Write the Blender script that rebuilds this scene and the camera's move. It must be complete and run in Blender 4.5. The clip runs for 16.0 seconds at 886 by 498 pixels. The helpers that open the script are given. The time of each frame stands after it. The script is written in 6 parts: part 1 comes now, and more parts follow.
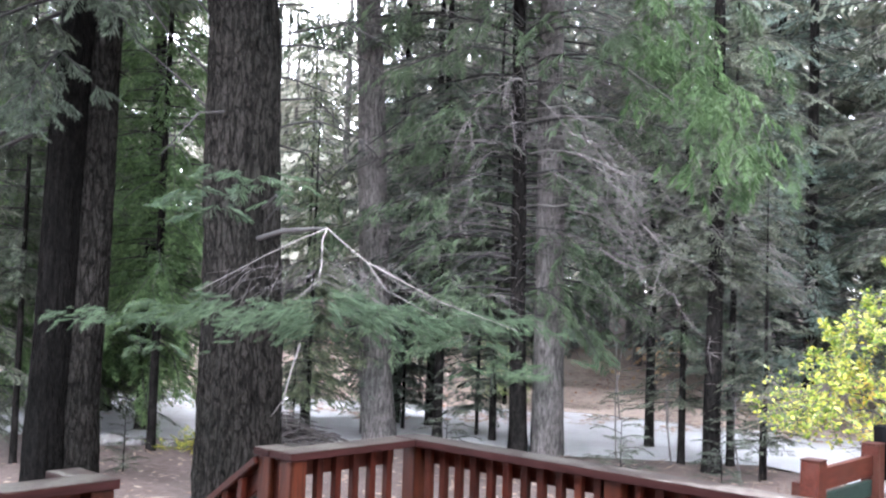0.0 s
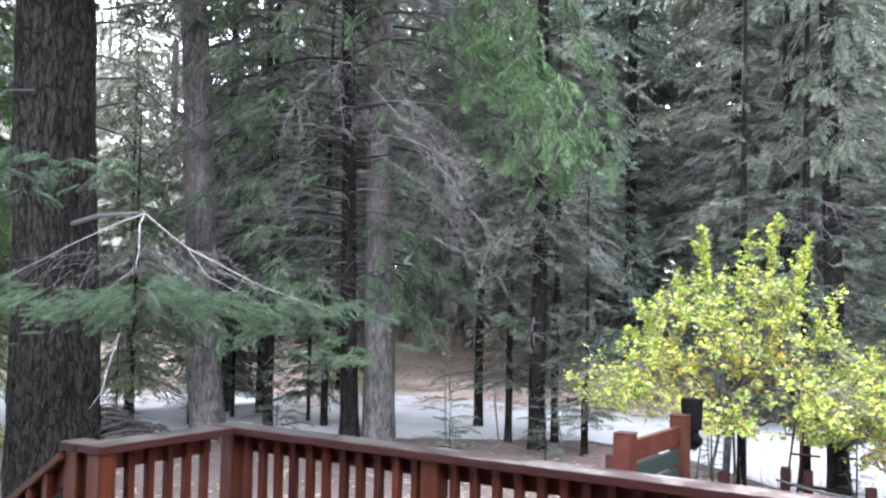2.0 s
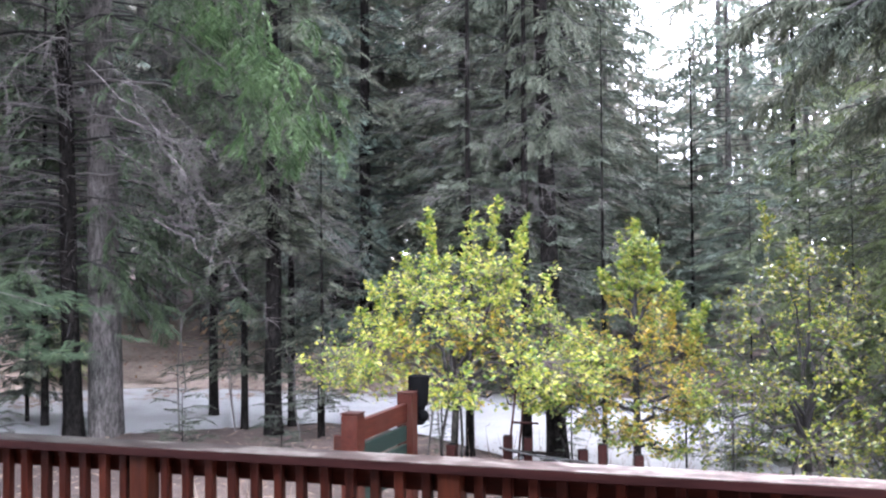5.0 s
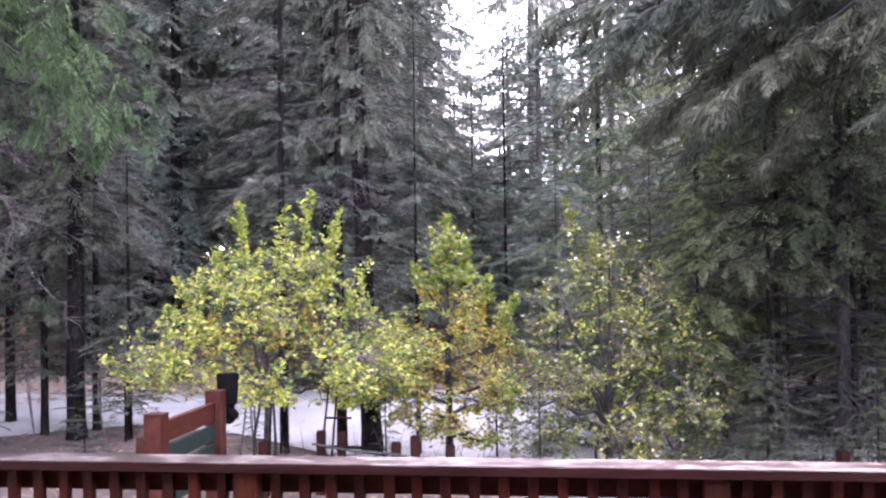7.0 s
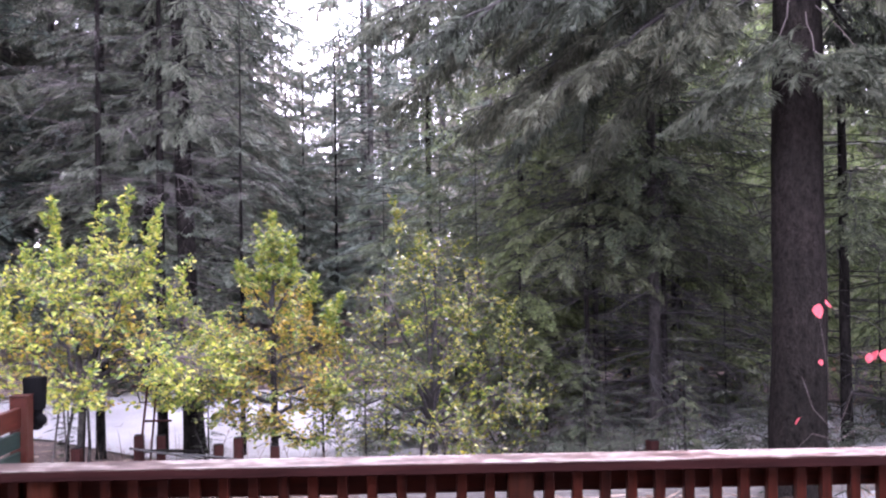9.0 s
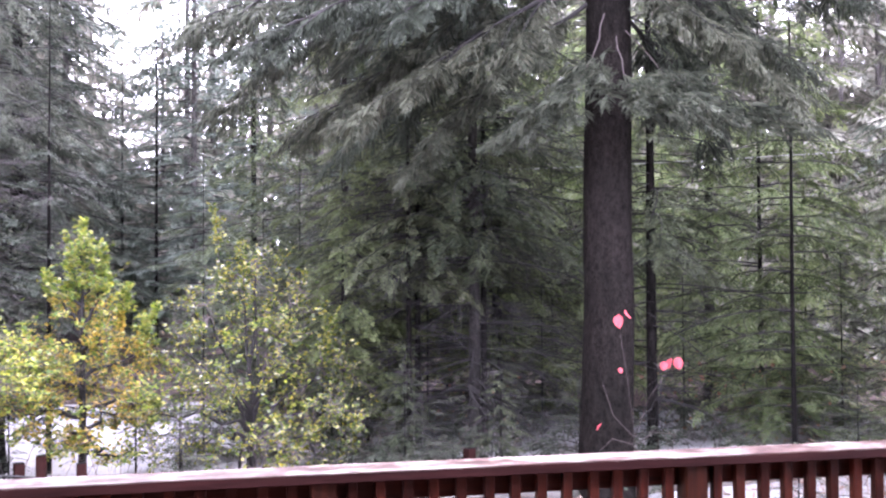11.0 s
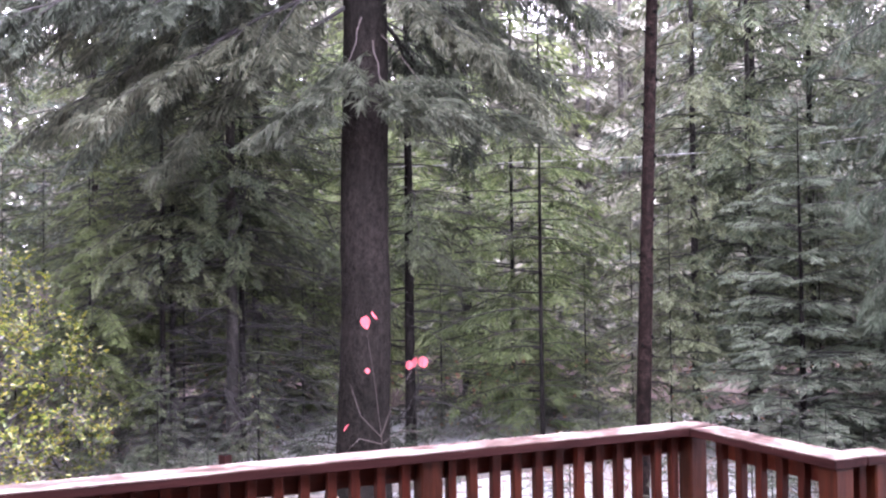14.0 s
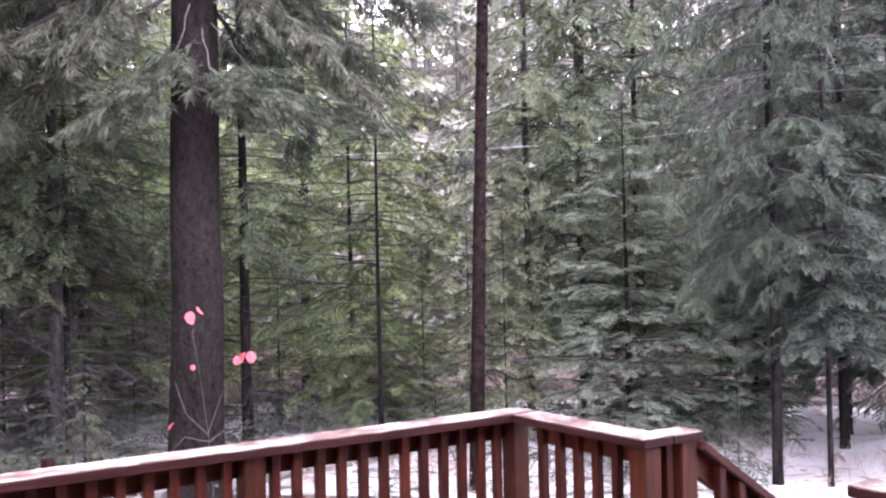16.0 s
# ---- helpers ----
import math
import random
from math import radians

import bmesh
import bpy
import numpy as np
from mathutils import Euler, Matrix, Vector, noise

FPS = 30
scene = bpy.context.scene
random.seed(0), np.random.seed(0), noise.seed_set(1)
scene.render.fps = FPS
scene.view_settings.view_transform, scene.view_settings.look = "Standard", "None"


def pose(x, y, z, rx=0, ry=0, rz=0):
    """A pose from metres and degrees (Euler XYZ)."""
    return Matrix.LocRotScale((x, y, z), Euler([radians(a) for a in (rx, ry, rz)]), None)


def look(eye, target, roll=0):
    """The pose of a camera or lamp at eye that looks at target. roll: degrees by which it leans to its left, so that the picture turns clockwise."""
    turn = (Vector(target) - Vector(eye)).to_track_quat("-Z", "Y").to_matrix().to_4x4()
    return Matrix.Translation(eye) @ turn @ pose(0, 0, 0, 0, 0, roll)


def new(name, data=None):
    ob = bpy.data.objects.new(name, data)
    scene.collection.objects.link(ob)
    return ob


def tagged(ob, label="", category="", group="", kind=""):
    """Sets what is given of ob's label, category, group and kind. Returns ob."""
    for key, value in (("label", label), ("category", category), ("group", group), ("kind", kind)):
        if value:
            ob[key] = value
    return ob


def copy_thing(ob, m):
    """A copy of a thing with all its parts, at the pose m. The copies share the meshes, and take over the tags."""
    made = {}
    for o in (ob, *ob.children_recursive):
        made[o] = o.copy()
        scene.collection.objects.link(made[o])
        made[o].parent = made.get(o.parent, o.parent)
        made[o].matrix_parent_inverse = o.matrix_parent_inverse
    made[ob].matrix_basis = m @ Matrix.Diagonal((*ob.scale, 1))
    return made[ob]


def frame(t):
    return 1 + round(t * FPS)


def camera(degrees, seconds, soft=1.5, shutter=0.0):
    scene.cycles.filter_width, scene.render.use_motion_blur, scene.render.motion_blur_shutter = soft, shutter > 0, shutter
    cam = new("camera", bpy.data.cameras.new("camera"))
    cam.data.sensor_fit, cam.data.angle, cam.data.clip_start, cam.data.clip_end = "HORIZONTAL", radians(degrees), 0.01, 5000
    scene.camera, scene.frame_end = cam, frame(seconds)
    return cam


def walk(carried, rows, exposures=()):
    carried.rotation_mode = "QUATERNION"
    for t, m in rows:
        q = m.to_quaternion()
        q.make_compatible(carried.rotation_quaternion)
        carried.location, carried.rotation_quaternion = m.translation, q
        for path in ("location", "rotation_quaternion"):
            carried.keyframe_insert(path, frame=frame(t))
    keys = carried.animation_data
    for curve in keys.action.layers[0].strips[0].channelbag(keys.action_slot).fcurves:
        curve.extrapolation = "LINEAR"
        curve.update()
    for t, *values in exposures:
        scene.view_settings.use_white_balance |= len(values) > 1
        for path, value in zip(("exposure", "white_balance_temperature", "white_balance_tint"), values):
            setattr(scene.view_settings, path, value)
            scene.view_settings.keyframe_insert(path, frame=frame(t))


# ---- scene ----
# ---- camera: a slow turn on the spot, held at arm's length ----
cam = camera(48.26, 16.0, soft=2.3)
EYE_Z = 1.637
PATH = [(0.0, -0.357, 0.388, 42.64, 2.88, 1.98), (0.5, -0.341, 0.402, 40.3, 2.77, 1.55), (1.0, -0.324, 0.415, 37.98, 2.59, 1.47), (1.5, -0.306, 0.429, 35.55, 2.42, 1.33), (2.0, -0.288, 0.441, 33.13, 2.26, 1.19), (2.5, -0.269, 0.453, 30.67, 2.11, 1.04), (3.0, -0.249, 0.464, 28.25, 1.98, 0.8), (3.5, -0.229, 0.474, 25.81, 1.86, 0.33), (4.0, -0.209, 0.484, 23.39, 1.68, 0.05), (6.5, -0.096, 0.518, 10.49, 1.11, -0.9), (7.0, -0.073, 0.522, 7.99, 0.98, -0.9), (7.5, -0.05, 0.525, 5.47, 0.82, -0.95), (8.0, -0.028, 0.526, 3.03, 0.72, -0.96), (8.5, -0.007, 0.527, 0.72, 0.65, -0.93), (9.0, 0.014, 0.527, -1.57, 0.73, -0.8), (11.5, 0.125, 0.512, -13.75, 1.38, -0.36), (12.0, 0.145, 0.507, -16.01, 1.46, -0.4), (12.5, 0.165, 0.501, -18.22, 1.47, -0.38), (13.0, 0.184, 0.494, -20.42, 1.46, -0.4), (13.5, 0.202, 0.487, -22.53, 1.4, -0.5), (14.0, 0.22, 0.479, -24.68, 1.21, -0.69), (14.5, 0.238, 0.47, -26.85, 0.97, -0.92), (15.0, 0.257, 0.46, -29.14, 0.78, -1.07), (15.5, 0.275, 0.45, -31.41, 0.63, -1.24), (16.0, 0.293, 0.438, -33.72, 0.59, -1.32)]
EXPOSURES = [(0.0, 3.38, 6000, 14), (1.5, 3.28, 5850, 13), (4.0, 3.05, 5880, 12), (6.5, 2.72, 5900, 32), (9.0, 2.72, 5930, 37), (11.5, 3.18, 5900, 34), (14.0, 3.28, 6020, 35), (16.0, 3.28, 6100, 36)]
walk(cam, [(t, pose(x, y, EYE_Z, 90 + p, 0, a) @ pose(0, 0, 0, 0, 0, r)) for t, x, y, a, p, r in PATH], EXPOSURES)

# ---- overcast daylight ----
SUN_ELEVATION, SUN_ROTATION = radians(52), radians(-11)
world = bpy.data.worlds.new("overcast_sky")
scene.world = world
world.use_nodes = True
wn, wl = world.node_tree.nodes, world.node_tree.links
sky = wn.new("ShaderNodeTexSky")
sky.sky_type, sky.sun_disc = "NISHITA", False
sky.sun_elevation, sky.sun_rotation = SUN_ELEVATION, SUN_ROTATION
sky_grey = wn.new("ShaderNodeMix")
sky_grey.data_type = "RGBA"
sky_grey.inputs[0].default_value = 0.82
sky_grey.inputs[7].default_value = (16.0, 16.2, 17.0, 1)
wl.new(sky.outputs[0], sky_grey.inputs[6])
wl.new(sky_grey.outputs[2], wn["Background"].inputs[0])
wn["Background"].inputs[1].default_value = 0.13
sun_data = bpy.data.lights.new("sun", "SUN")
sun_data.energy, sun_data.angle, sun_data.color = 0.9, radians(30), (1.0, 0.97, 0.93)
sun = new("sun", sun_data)
sun.matrix_world = look((4, 20, 26), (0, 0, 0))


# ---- materials ----
def material(name):
    m = bpy.data.materials.new(name)
    m.use_nodes = True
    return m, m.node_tree.nodes, m.node_tree.links, m.node_tree.nodes["Principled BSDF"]


def ramp(nodes, stops):
    r = nodes.new("ShaderNodeValToRGB")
    e = r.color_ramp.elements
    while len(e) < len(stops):
        e.new(0.5)
    for k, (p, c) in zip(e, stops):
        k.position, k.color = p, (*c, 1)
    return r


def noise_node(nodes, links, scale, stretch=(1, 1, 1), detail=6, rough=0.6, coord="Object", own=False):
    """A noise in object space; own: shifted from object to object, so that alike pieces differ."""
    tc, mp, nz = nodes.new("ShaderNodeTexCoord"), nodes.new("ShaderNodeMapping"), nodes.new("ShaderNodeTexNoise")
    mp.inputs["Scale"].default_value = stretch
    nz.inputs["Scale"].default_value, nz.inputs["Detail"].default_value, nz.inputs["Roughness"].default_value = scale, detail, rough
    links.new(tc.outputs[coord], mp.inputs[0])
    if own:
        info, off = nodes.new("ShaderNodeObjectInfo"), nodes.new("ShaderNodeVectorMath")
        off.operation = "MULTIPLY_ADD"
        off.inputs[1].default_value = (37.0, 53.0, 29.0)
        links.new(info.outputs["Random"], off.inputs[0])
        links.new(mp.outputs[0], off.inputs[2])
        links.new(off.outputs[0], nz.inputs["Vector"])
    else:
        links.new(mp.outputs[0], nz.inputs["Vector"])
    return nz


def bump(nodes, links, height, bsdf, strength, distance):
    b = nodes.new("ShaderNodeBump")
    b.inputs["Strength"].default_value, b.inputs["Distance"].default_value = strength, distance
    links.new(height, b.inputs["Height"])
    links.new(b.outputs[0], bsdf.inputs["Normal"])


def mix(nodes, links, kind, fac, a, b):
    """A colour mix; fac, a and b are sockets, numbers or colours."""
    m = nodes.new("ShaderNodeMix")
    m.data_type, m.blend_type = "RGBA", kind
    for sock, v in ((m.inputs[0], fac), (m.inputs[6], a), (m.inputs[7], b)):
        if hasattr(v, "is_linked"):
            links.new(v, sock)
        else:
            sock.default_value = v if isinstance(v, (int, float)) else (*v, 1)
    return m.outputs[2]


def wood_material(name, dark, light, wear_shade, rough, stretch, grime=0.35):
    """Stained timber: grain along one axis, worn patches of bare grey wood, small change from board to board."""
    m, n, l, b = material(name)
    grain = noise_node(n, l, 3.0, stretch, 8, 0.65, "Object", True)
    patch = noise_node(n, l, 2.2, (1, 1, 1), 5, 0.7, "Object", True)
    c = ramp(n, [(0.3, dark), (0.72, light)])
    l.new(grain.outputs[0], c.inputs[0])
    pr = ramp(n, [(0.52, (0, 0, 0)), (0.72, (1, 1, 1))])
    l.new(patch.outputs[0], pr.inputs[0])
    worn = mix(n, l, "MIX", pr.outputs[0], c.outputs[0], wear_shade)
    info = n.new("ShaderNodeObjectInfo")
    shade = ramp(n, [(0.0, (1 - grime, 1 - grime, 1 - grime)), (1.0, (1.15, 1.1, 1.05))])
    l.new(info.outputs["Random"], shade.inputs[0])
    l.new(mix(n, l, "MULTIPLY", 1.0, worn, shade.outputs[0]), b.inputs["Base Color"])
    rr = n.new("ShaderNodeMapRange")
    rr.inputs[3].default_value, rr.inputs[4].default_value = rough - 0.12, rough + 0.15
    l.new(patch.outputs[0], rr.inputs[0])
    l.new(rr.outputs[0], b.inputs["Roughness"])
    b.inputs["Specular IOR Level"].default_value = 0.12
    bump(n, l, grain.outputs[0], b, 0.5, 0.004)
    return m


def cap_material(name, stretch, wear_shade=1.0, shade_run=None, grey=(1.0, 1.0, 1.0)):
    """A rail cap: worn pale upper face, stained edges, both with painted light; moist in patches."""
    m, n, l, b = material(name)
    grain, patch = noise_node(n, l, 3.0, stretch, 8, 0.65), noise_node(n, l, 9.0, tuple(0.55 if v == 1.0 else 1.0 for v in stretch), 7, 0.68)
    top = ramp(n, [(p, tuple(v * wear_shade * g for v, g in zip(c, grey))) for p, c in ((0.3, (0.17, 0.128, 0.114)), (0.5, (0.29, 0.248, 0.222)), (0.72, (0.42, 0.385, 0.35)))])
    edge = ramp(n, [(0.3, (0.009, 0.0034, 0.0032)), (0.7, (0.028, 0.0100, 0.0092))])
    l.new(grain.outputs[0], top.inputs[0])
    l.new(grain.outputs[0], edge.inputs[0])
    stain = ramp(n, [(0.40, (0.22, 0.12, 0.11)), (0.475, (0.50, 0.36, 0.34)), (0.525, (0.92, 0.88, 0.87)), (0.62, (1.2, 1.22, 1.24))])
    l.new(patch.outputs[0], stain.inputs[0])
    speck = noise_node(n, l, 34.0, tuple(0.45 if v == 1.0 else 1.0 for v in stretch), 4, 0.6)
    fleck = ramp(n, [(0.38, (0.52, 0.45, 0.42)), (0.5, (0.95, 0.93, 0.9)), (0.64, (1.3, 1.3, 1.27))])
    l.new(speck.outputs[0], fleck.inputs[0])
    face = mix(n, l, "MULTIPLY", 1.0, mix(n, l, "MULTIPLY", 1.0, top.outputs[0], stain.outputs[0]), fleck.outputs[0])
    if shade_run:  # shade of the trees, painted into the colour, fades out along the board
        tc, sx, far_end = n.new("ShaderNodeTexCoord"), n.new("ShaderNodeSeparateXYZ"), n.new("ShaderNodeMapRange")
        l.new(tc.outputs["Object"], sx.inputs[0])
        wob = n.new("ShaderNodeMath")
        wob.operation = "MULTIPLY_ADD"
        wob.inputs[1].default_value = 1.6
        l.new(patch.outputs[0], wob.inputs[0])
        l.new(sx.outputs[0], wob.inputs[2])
        far_end.inputs[1].default_value, far_end.inputs[2].default_value = shade_run[0] + 0.8, shade_run[1] + 0.8
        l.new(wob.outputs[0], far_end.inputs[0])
        shade_tint = ramp(n, [(0.0, (shade_run[2], shade_run[2] * 1.06, shade_run[2] * 1.02)), (1.0, (1, 1, 1))])
        l.new(far_end.outputs[0], shade_tint.inputs[0])
        face = mix(n, l, "MULTIPLY", 1.0, face, shade_tint.outputs[0])
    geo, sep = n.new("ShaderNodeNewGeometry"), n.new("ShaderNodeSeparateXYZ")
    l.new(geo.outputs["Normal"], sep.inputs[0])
    # upward faces paler, edges dimmer: the fall of light put into the colour
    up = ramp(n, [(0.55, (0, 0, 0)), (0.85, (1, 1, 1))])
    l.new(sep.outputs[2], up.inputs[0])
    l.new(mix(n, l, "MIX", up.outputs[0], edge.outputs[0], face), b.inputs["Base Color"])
    shine = n.new("ShaderNodeMapRange")
    shine.inputs[3].default_value, shine.inputs[4].default_value = 0.05, 0.16
    l.new(up.outputs[0], shine.inputs[0])
    l.new(shine.outputs[0], b.inputs["Specular IOR Level"])
    rr = n.new("ShaderNodeMapRange")
    rr.inputs[3].default_value, rr.inputs[4].default_value = 0.35, 0.7
    l.new(patch.outputs[0], rr.inputs[0])
    l.new(rr.outputs[0], b.inputs["Roughness"])
    bump(n, l, grain.outputs[0], b, 0.5, 0.004)
    return m


def bark_material(name, dark, light, scale=4.0, depth=0.03, stretch=0.5, crack=0.28, plate=0.0):
    """Bark in upright plates with dark cracks between them."""
    m, n, l, b = material(name)
    plates = noise_node(n, l, scale, (2.3, 2.3, stretch * 1.5), 9, 0.72)
    cracks = noise_node(n, l, scale * 2.2, (2.6, 2.6, stretch * 1.7), 5, 0.65)
    blotch = noise_node(n, l, 1.3, (1, 1, 1), 4)
    c = ramp(n, [(0.34, tuple(v * 0.4 for v in dark)), (0.47, dark), (0.7, light)])
    l.new(plates.outputs[0], c.inputs[0])
    gap = ramp(n, [(0.40, (crack, crack, crack)), (0.50, (1, 1, 1))])
    l.new(cracks.outputs[0], gap.inputs[0])
    tone = ramp(n, [(0.3, (0.65, 0.68, 0.66)), (0.7, (1.25, 1.2, 1.2))])
    l.new(blotch.outputs[0], tone.inputs[0])
    worn = mix(n, l, "MULTIPLY", 1.0, c.outputs[0], tone.outputs[0])
    worn = mix(n, l, "MULTIPLY", 1.0, worn, gap.outputs[0])
    add = n.new("ShaderNodeMath")
    l.new(plates.outputs[0], add.inputs[0])
    l.new(cracks.outputs[0], add.inputs[1])
    height = add.outputs[0]
    if plate:
        # long interlocking plates parted by deep furrows
        co, mp, wob, cells = n.new("ShaderNodeTexCoord"), n.new("ShaderNodeMapping"), n.new("ShaderNodeVectorMath"), n.new("ShaderNodeTexVoronoi")
        mp.inputs["Scale"].default_value = (plate, plate, plate * 0.24)
        bend = noise_node(n, l, 5.0, (1, 1, 0.6), 3)
        wob.operation = "MULTIPLY_ADD"
        wob.inputs[1].default_value = (1.6, 1.6, 1.6)
        l.new(co.outputs["Object"], mp.inputs[0])
        l.new(bend.outputs[1], wob.inputs[0])
        l.new(mp.outputs[0], wob.inputs[2])
        cells.feature = "DISTANCE_TO_EDGE"
        cells.inputs["Scale"].default_value = 1.0
        l.new(wob.outputs[0], cells.inputs["Vector"])
        furrow = ramp(n, [(0.02, (0.42, 0.42, 0.42)), (0.14, (1.08, 1.08, 1.08))])
        l.new(cells.outputs["Distance"], furrow.inputs[0])
        worn = mix(n, l, "MULTIPLY", 1.0, worn, furrow.outputs[0])
        deep = n.new("ShaderNodeMath")
        l.new(height, deep.inputs[0])
        l.new(furrow.outputs[0], deep.inputs[1])
        height = deep.outputs[0]
    l.new(worn, b.inputs["Base Color"])
    b.inputs["Roughness"].default_value = 0.95
    b.inputs["Specular IOR Level"].default_value = 0.05
    bump(n, l, height, b, 1.0, depth)
    return m


def leaf_material(name, stops, clump=1.2, through_leaf=0.22, rough=0.55, vary=0.45, gloss=0.16):
    """Foliage: tone from clump to clump, from needle to needle and from tree to tree; light passes partly through."""
    m, n, l, b = material(name)
    geo, info = n.new("ShaderNodeNewGeometry"), n.new("ShaderNodeObjectInfo")
    broad, spray = noise_node(n, l, clump, (1, 1, 1), 3), noise_node(n, l, clump * 5.0, (1, 1, 1.6), 2)
    nz = n.new("ShaderNodeMix")
    nz.inputs[0].default_value = 0.5
    l.new(broad.outputs[0], nz.inputs[2])
    l.new(spray.outputs[0], nz.inputs[3])
    add = n.new("ShaderNodeMath")
    add.operation = "MULTIPLY_ADD"
    add.inputs[1].default_value, add.inputs[2].default_value = vary, -vary / 2
    l.new(geo.outputs["Random Per Island"], add.inputs[0])
    s = n.new("ShaderNodeMath")
    l.new(add.outputs[0], s.inputs[0])
    l.new(nz.outputs[0], s.inputs[1])
    c = ramp(n, stops)
    l.new(s.outputs[0], c.inputs[0])
    tone = ramp(n, [(0.0, (0.75, 0.8, 0.8)), (1.0, (1.2, 1.15, 1.1))])
    l.new(info.outputs["Random"], tone.inputs[0])
    col = mix(n, l, "MULTIPLY", 1.0, c.outputs[0], tone.outputs[0])
    l.new(col, b.inputs["Base Color"])
    b.inputs["Roughness"].default_value = rough
    b.inputs["Specular IOR Level"].default_value = gloss
    tr = n.new("ShaderNodeBsdfTranslucent")
    l.new(col, tr.inputs[0])
    ms = n.new("ShaderNodeMixShader")
    ms.inputs[0].default_value = through_leaf
    l.new(b.outputs[0], ms.inputs[1])
    l.new(tr.outputs[0], ms.inputs[2])
    l.new(ms.outputs[0], n["Material Output"].inputs[0])
    return m


def plain_material(name, colour, rough=0.6, metal=0.0, vary=0.25, scale=8.0, gloss=0.5):
    m, n, l, b = material(name)
    nz = noise_node(n, l, scale)
    c = ramp(n, [(0.3, tuple(v * (1 - vary) for v in colour)), (0.7, tuple(min(1, v * (1 + vary)) for v in colour))])
    l.new(nz.outputs[0], c.inputs[0])
    l.new(c.outputs[0], b.inputs["Base Color"])
    b.inputs["Roughness"].default_value, b.inputs["Metallic"].default_value = rough, metal
    b.inputs["Specular IOR Level"].default_value = gloss
    bump(n, l, nz.outputs[0], b, 0.2, 0.004)
    return m


RED, RED_LIGHT, WORN = (0.0105, 0.0028, 0.0019), (0.046, 0.0088, 0.0042), (0.055, 0.0135, 0.0066)
WOOD_UP = wood_material("stained_redwood_upright", RED, RED_LIGHT, WORN, 0.5, (14, 14, 1.2))
WOOD_POST = wood_material("stained_redwood_post", (0.0140, 0.0043, 0.0024), (0.052, 0.0128, 0.0056), (0.064, 0.0182, 0.0085), 0.5, (14, 14, 1.2))
WOOD_X = wood_material("stained_redwood_along", RED, RED_LIGHT, WORN, 0.5, (1.2, 14, 14))
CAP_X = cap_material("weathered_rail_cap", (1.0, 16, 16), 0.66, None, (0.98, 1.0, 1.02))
# left end painted darker for the shade under the trees
CAP_FRONT = cap_material("half_shaded_rail_cap", (1.0, 16, 16), 0.64, (-3.0, 0.8, 0.10), (0.98, 1.0, 1.02))
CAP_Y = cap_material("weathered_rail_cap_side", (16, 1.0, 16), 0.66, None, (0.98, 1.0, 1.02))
# left side caps: tree shade put into the colour
CAP_DARK_X = cap_material("shaded_stained_rail_cap", (1.0, 16, 16), 0.10, None, (1.0, 1.1, 1.04))
CAP_DARK_Y = cap_material("shaded_stained_rail_cap_side", (16, 1.0, 16), 0.10, None, (1.0, 1.1, 1.04))
PLANK = wood_material("weathered_deck_plank", (0.10, 0.05, 0.04), (0.21, 0.12, 0.1), (0.26, 0.2, 0.18), 0.55, (1.0, 16, 16), 0.3)
SIGN_RED = wood_material("barn_red_board", (0.022, 0.006, 0.0038), (0.052, 0.0125, 0.0076), (0.052, 0.021, 0.015), 0.55, (10, 1.2, 10))
EDGING = wood_material("silvered_timber", (0.09, 0.085, 0.08), (0.2, 0.19, 0.18), (0.26, 0.25, 0.24), 0.8, (1.2, 14, 14))
POST_RED = wood_material("weathered_red_post", (0.011, 0.0035, 0.003), (0.026, 0.0072, 0.006), (0.03, 0.011, 0.009), 0.7, (10, 10, 1.2))
SIGN_GREEN = wood_material("dull_green_board", (0.008, 0.017, 0.014), (0.017, 0.030, 0.025), (0.03, 0.042, 0.037), 0.55, (10, 1.2, 10))
BARK_GREY = bark_material("furrowed_grey_bark", (0.0225, 0.0208, 0.0186), (0.047, 0.0433, 0.0392), 8.5, 0.08, 0.5, 0.42, 14.0)
BARK_BLACK = bark_material("near_black_furrowed_bark", (0.0055, 0.005, 0.0047), (0.015, 0.0138, 0.0128), 8.0, 0.08, 0.5)
BARK_RED = bark_material("reddish_brown_bark", (0.0158, 0.0138, 0.0126), (0.0280, 0.0238, 0.0214), 7.5, 0.04, 0.9, 0.62)
BARK_POLE = bark_material("knotty_red_brown_bark", (0.0095, 0.006, 0.0054), (0.032, 0.0215, 0.0195), 7.0, 0.02, 1.4)
BARK_MID = bark_material("smooth_grey_fir_bark", (0.032, 0.030, 0.028), (0.07, 0.066, 0.062), 6.0, 0.015, 0.8, 0.55)
BARK_PALE = bark_material("pale_pine_bark", (0.095, 0.089, 0.085), (0.20, 0.189, 0.18), 9.0, 0.03, 0.35, 0.5)
BARK_DARK = bark_material("dark_wet_bark", (0.0105, 0.0095, 0.009), (0.030, 0.0272, 0.0255), 6.0, 0.01)
TWIG_DARK = plain_material("dark_limb_bark", (0.02, 0.018, 0.017), 0.9)
TWIG_BROWN = plain_material("brown_shrub_stem", (0.10, 0.082, 0.076), 0.85)
TWIG_GREY = plain_material("bleached_dead_twig", (0.115, 0.105, 0.102), 0.9, 0.0, 0.25, 8.0, 0.2)
FIR_DARK = leaf_material("dark_fir_needles", [(0.2, (0.0239, 0.0307, 0.022)), (0.5, (0.0773, 0.0912, 0.0669)), (0.8, (0.1637, 0.1814, 0.1384))])
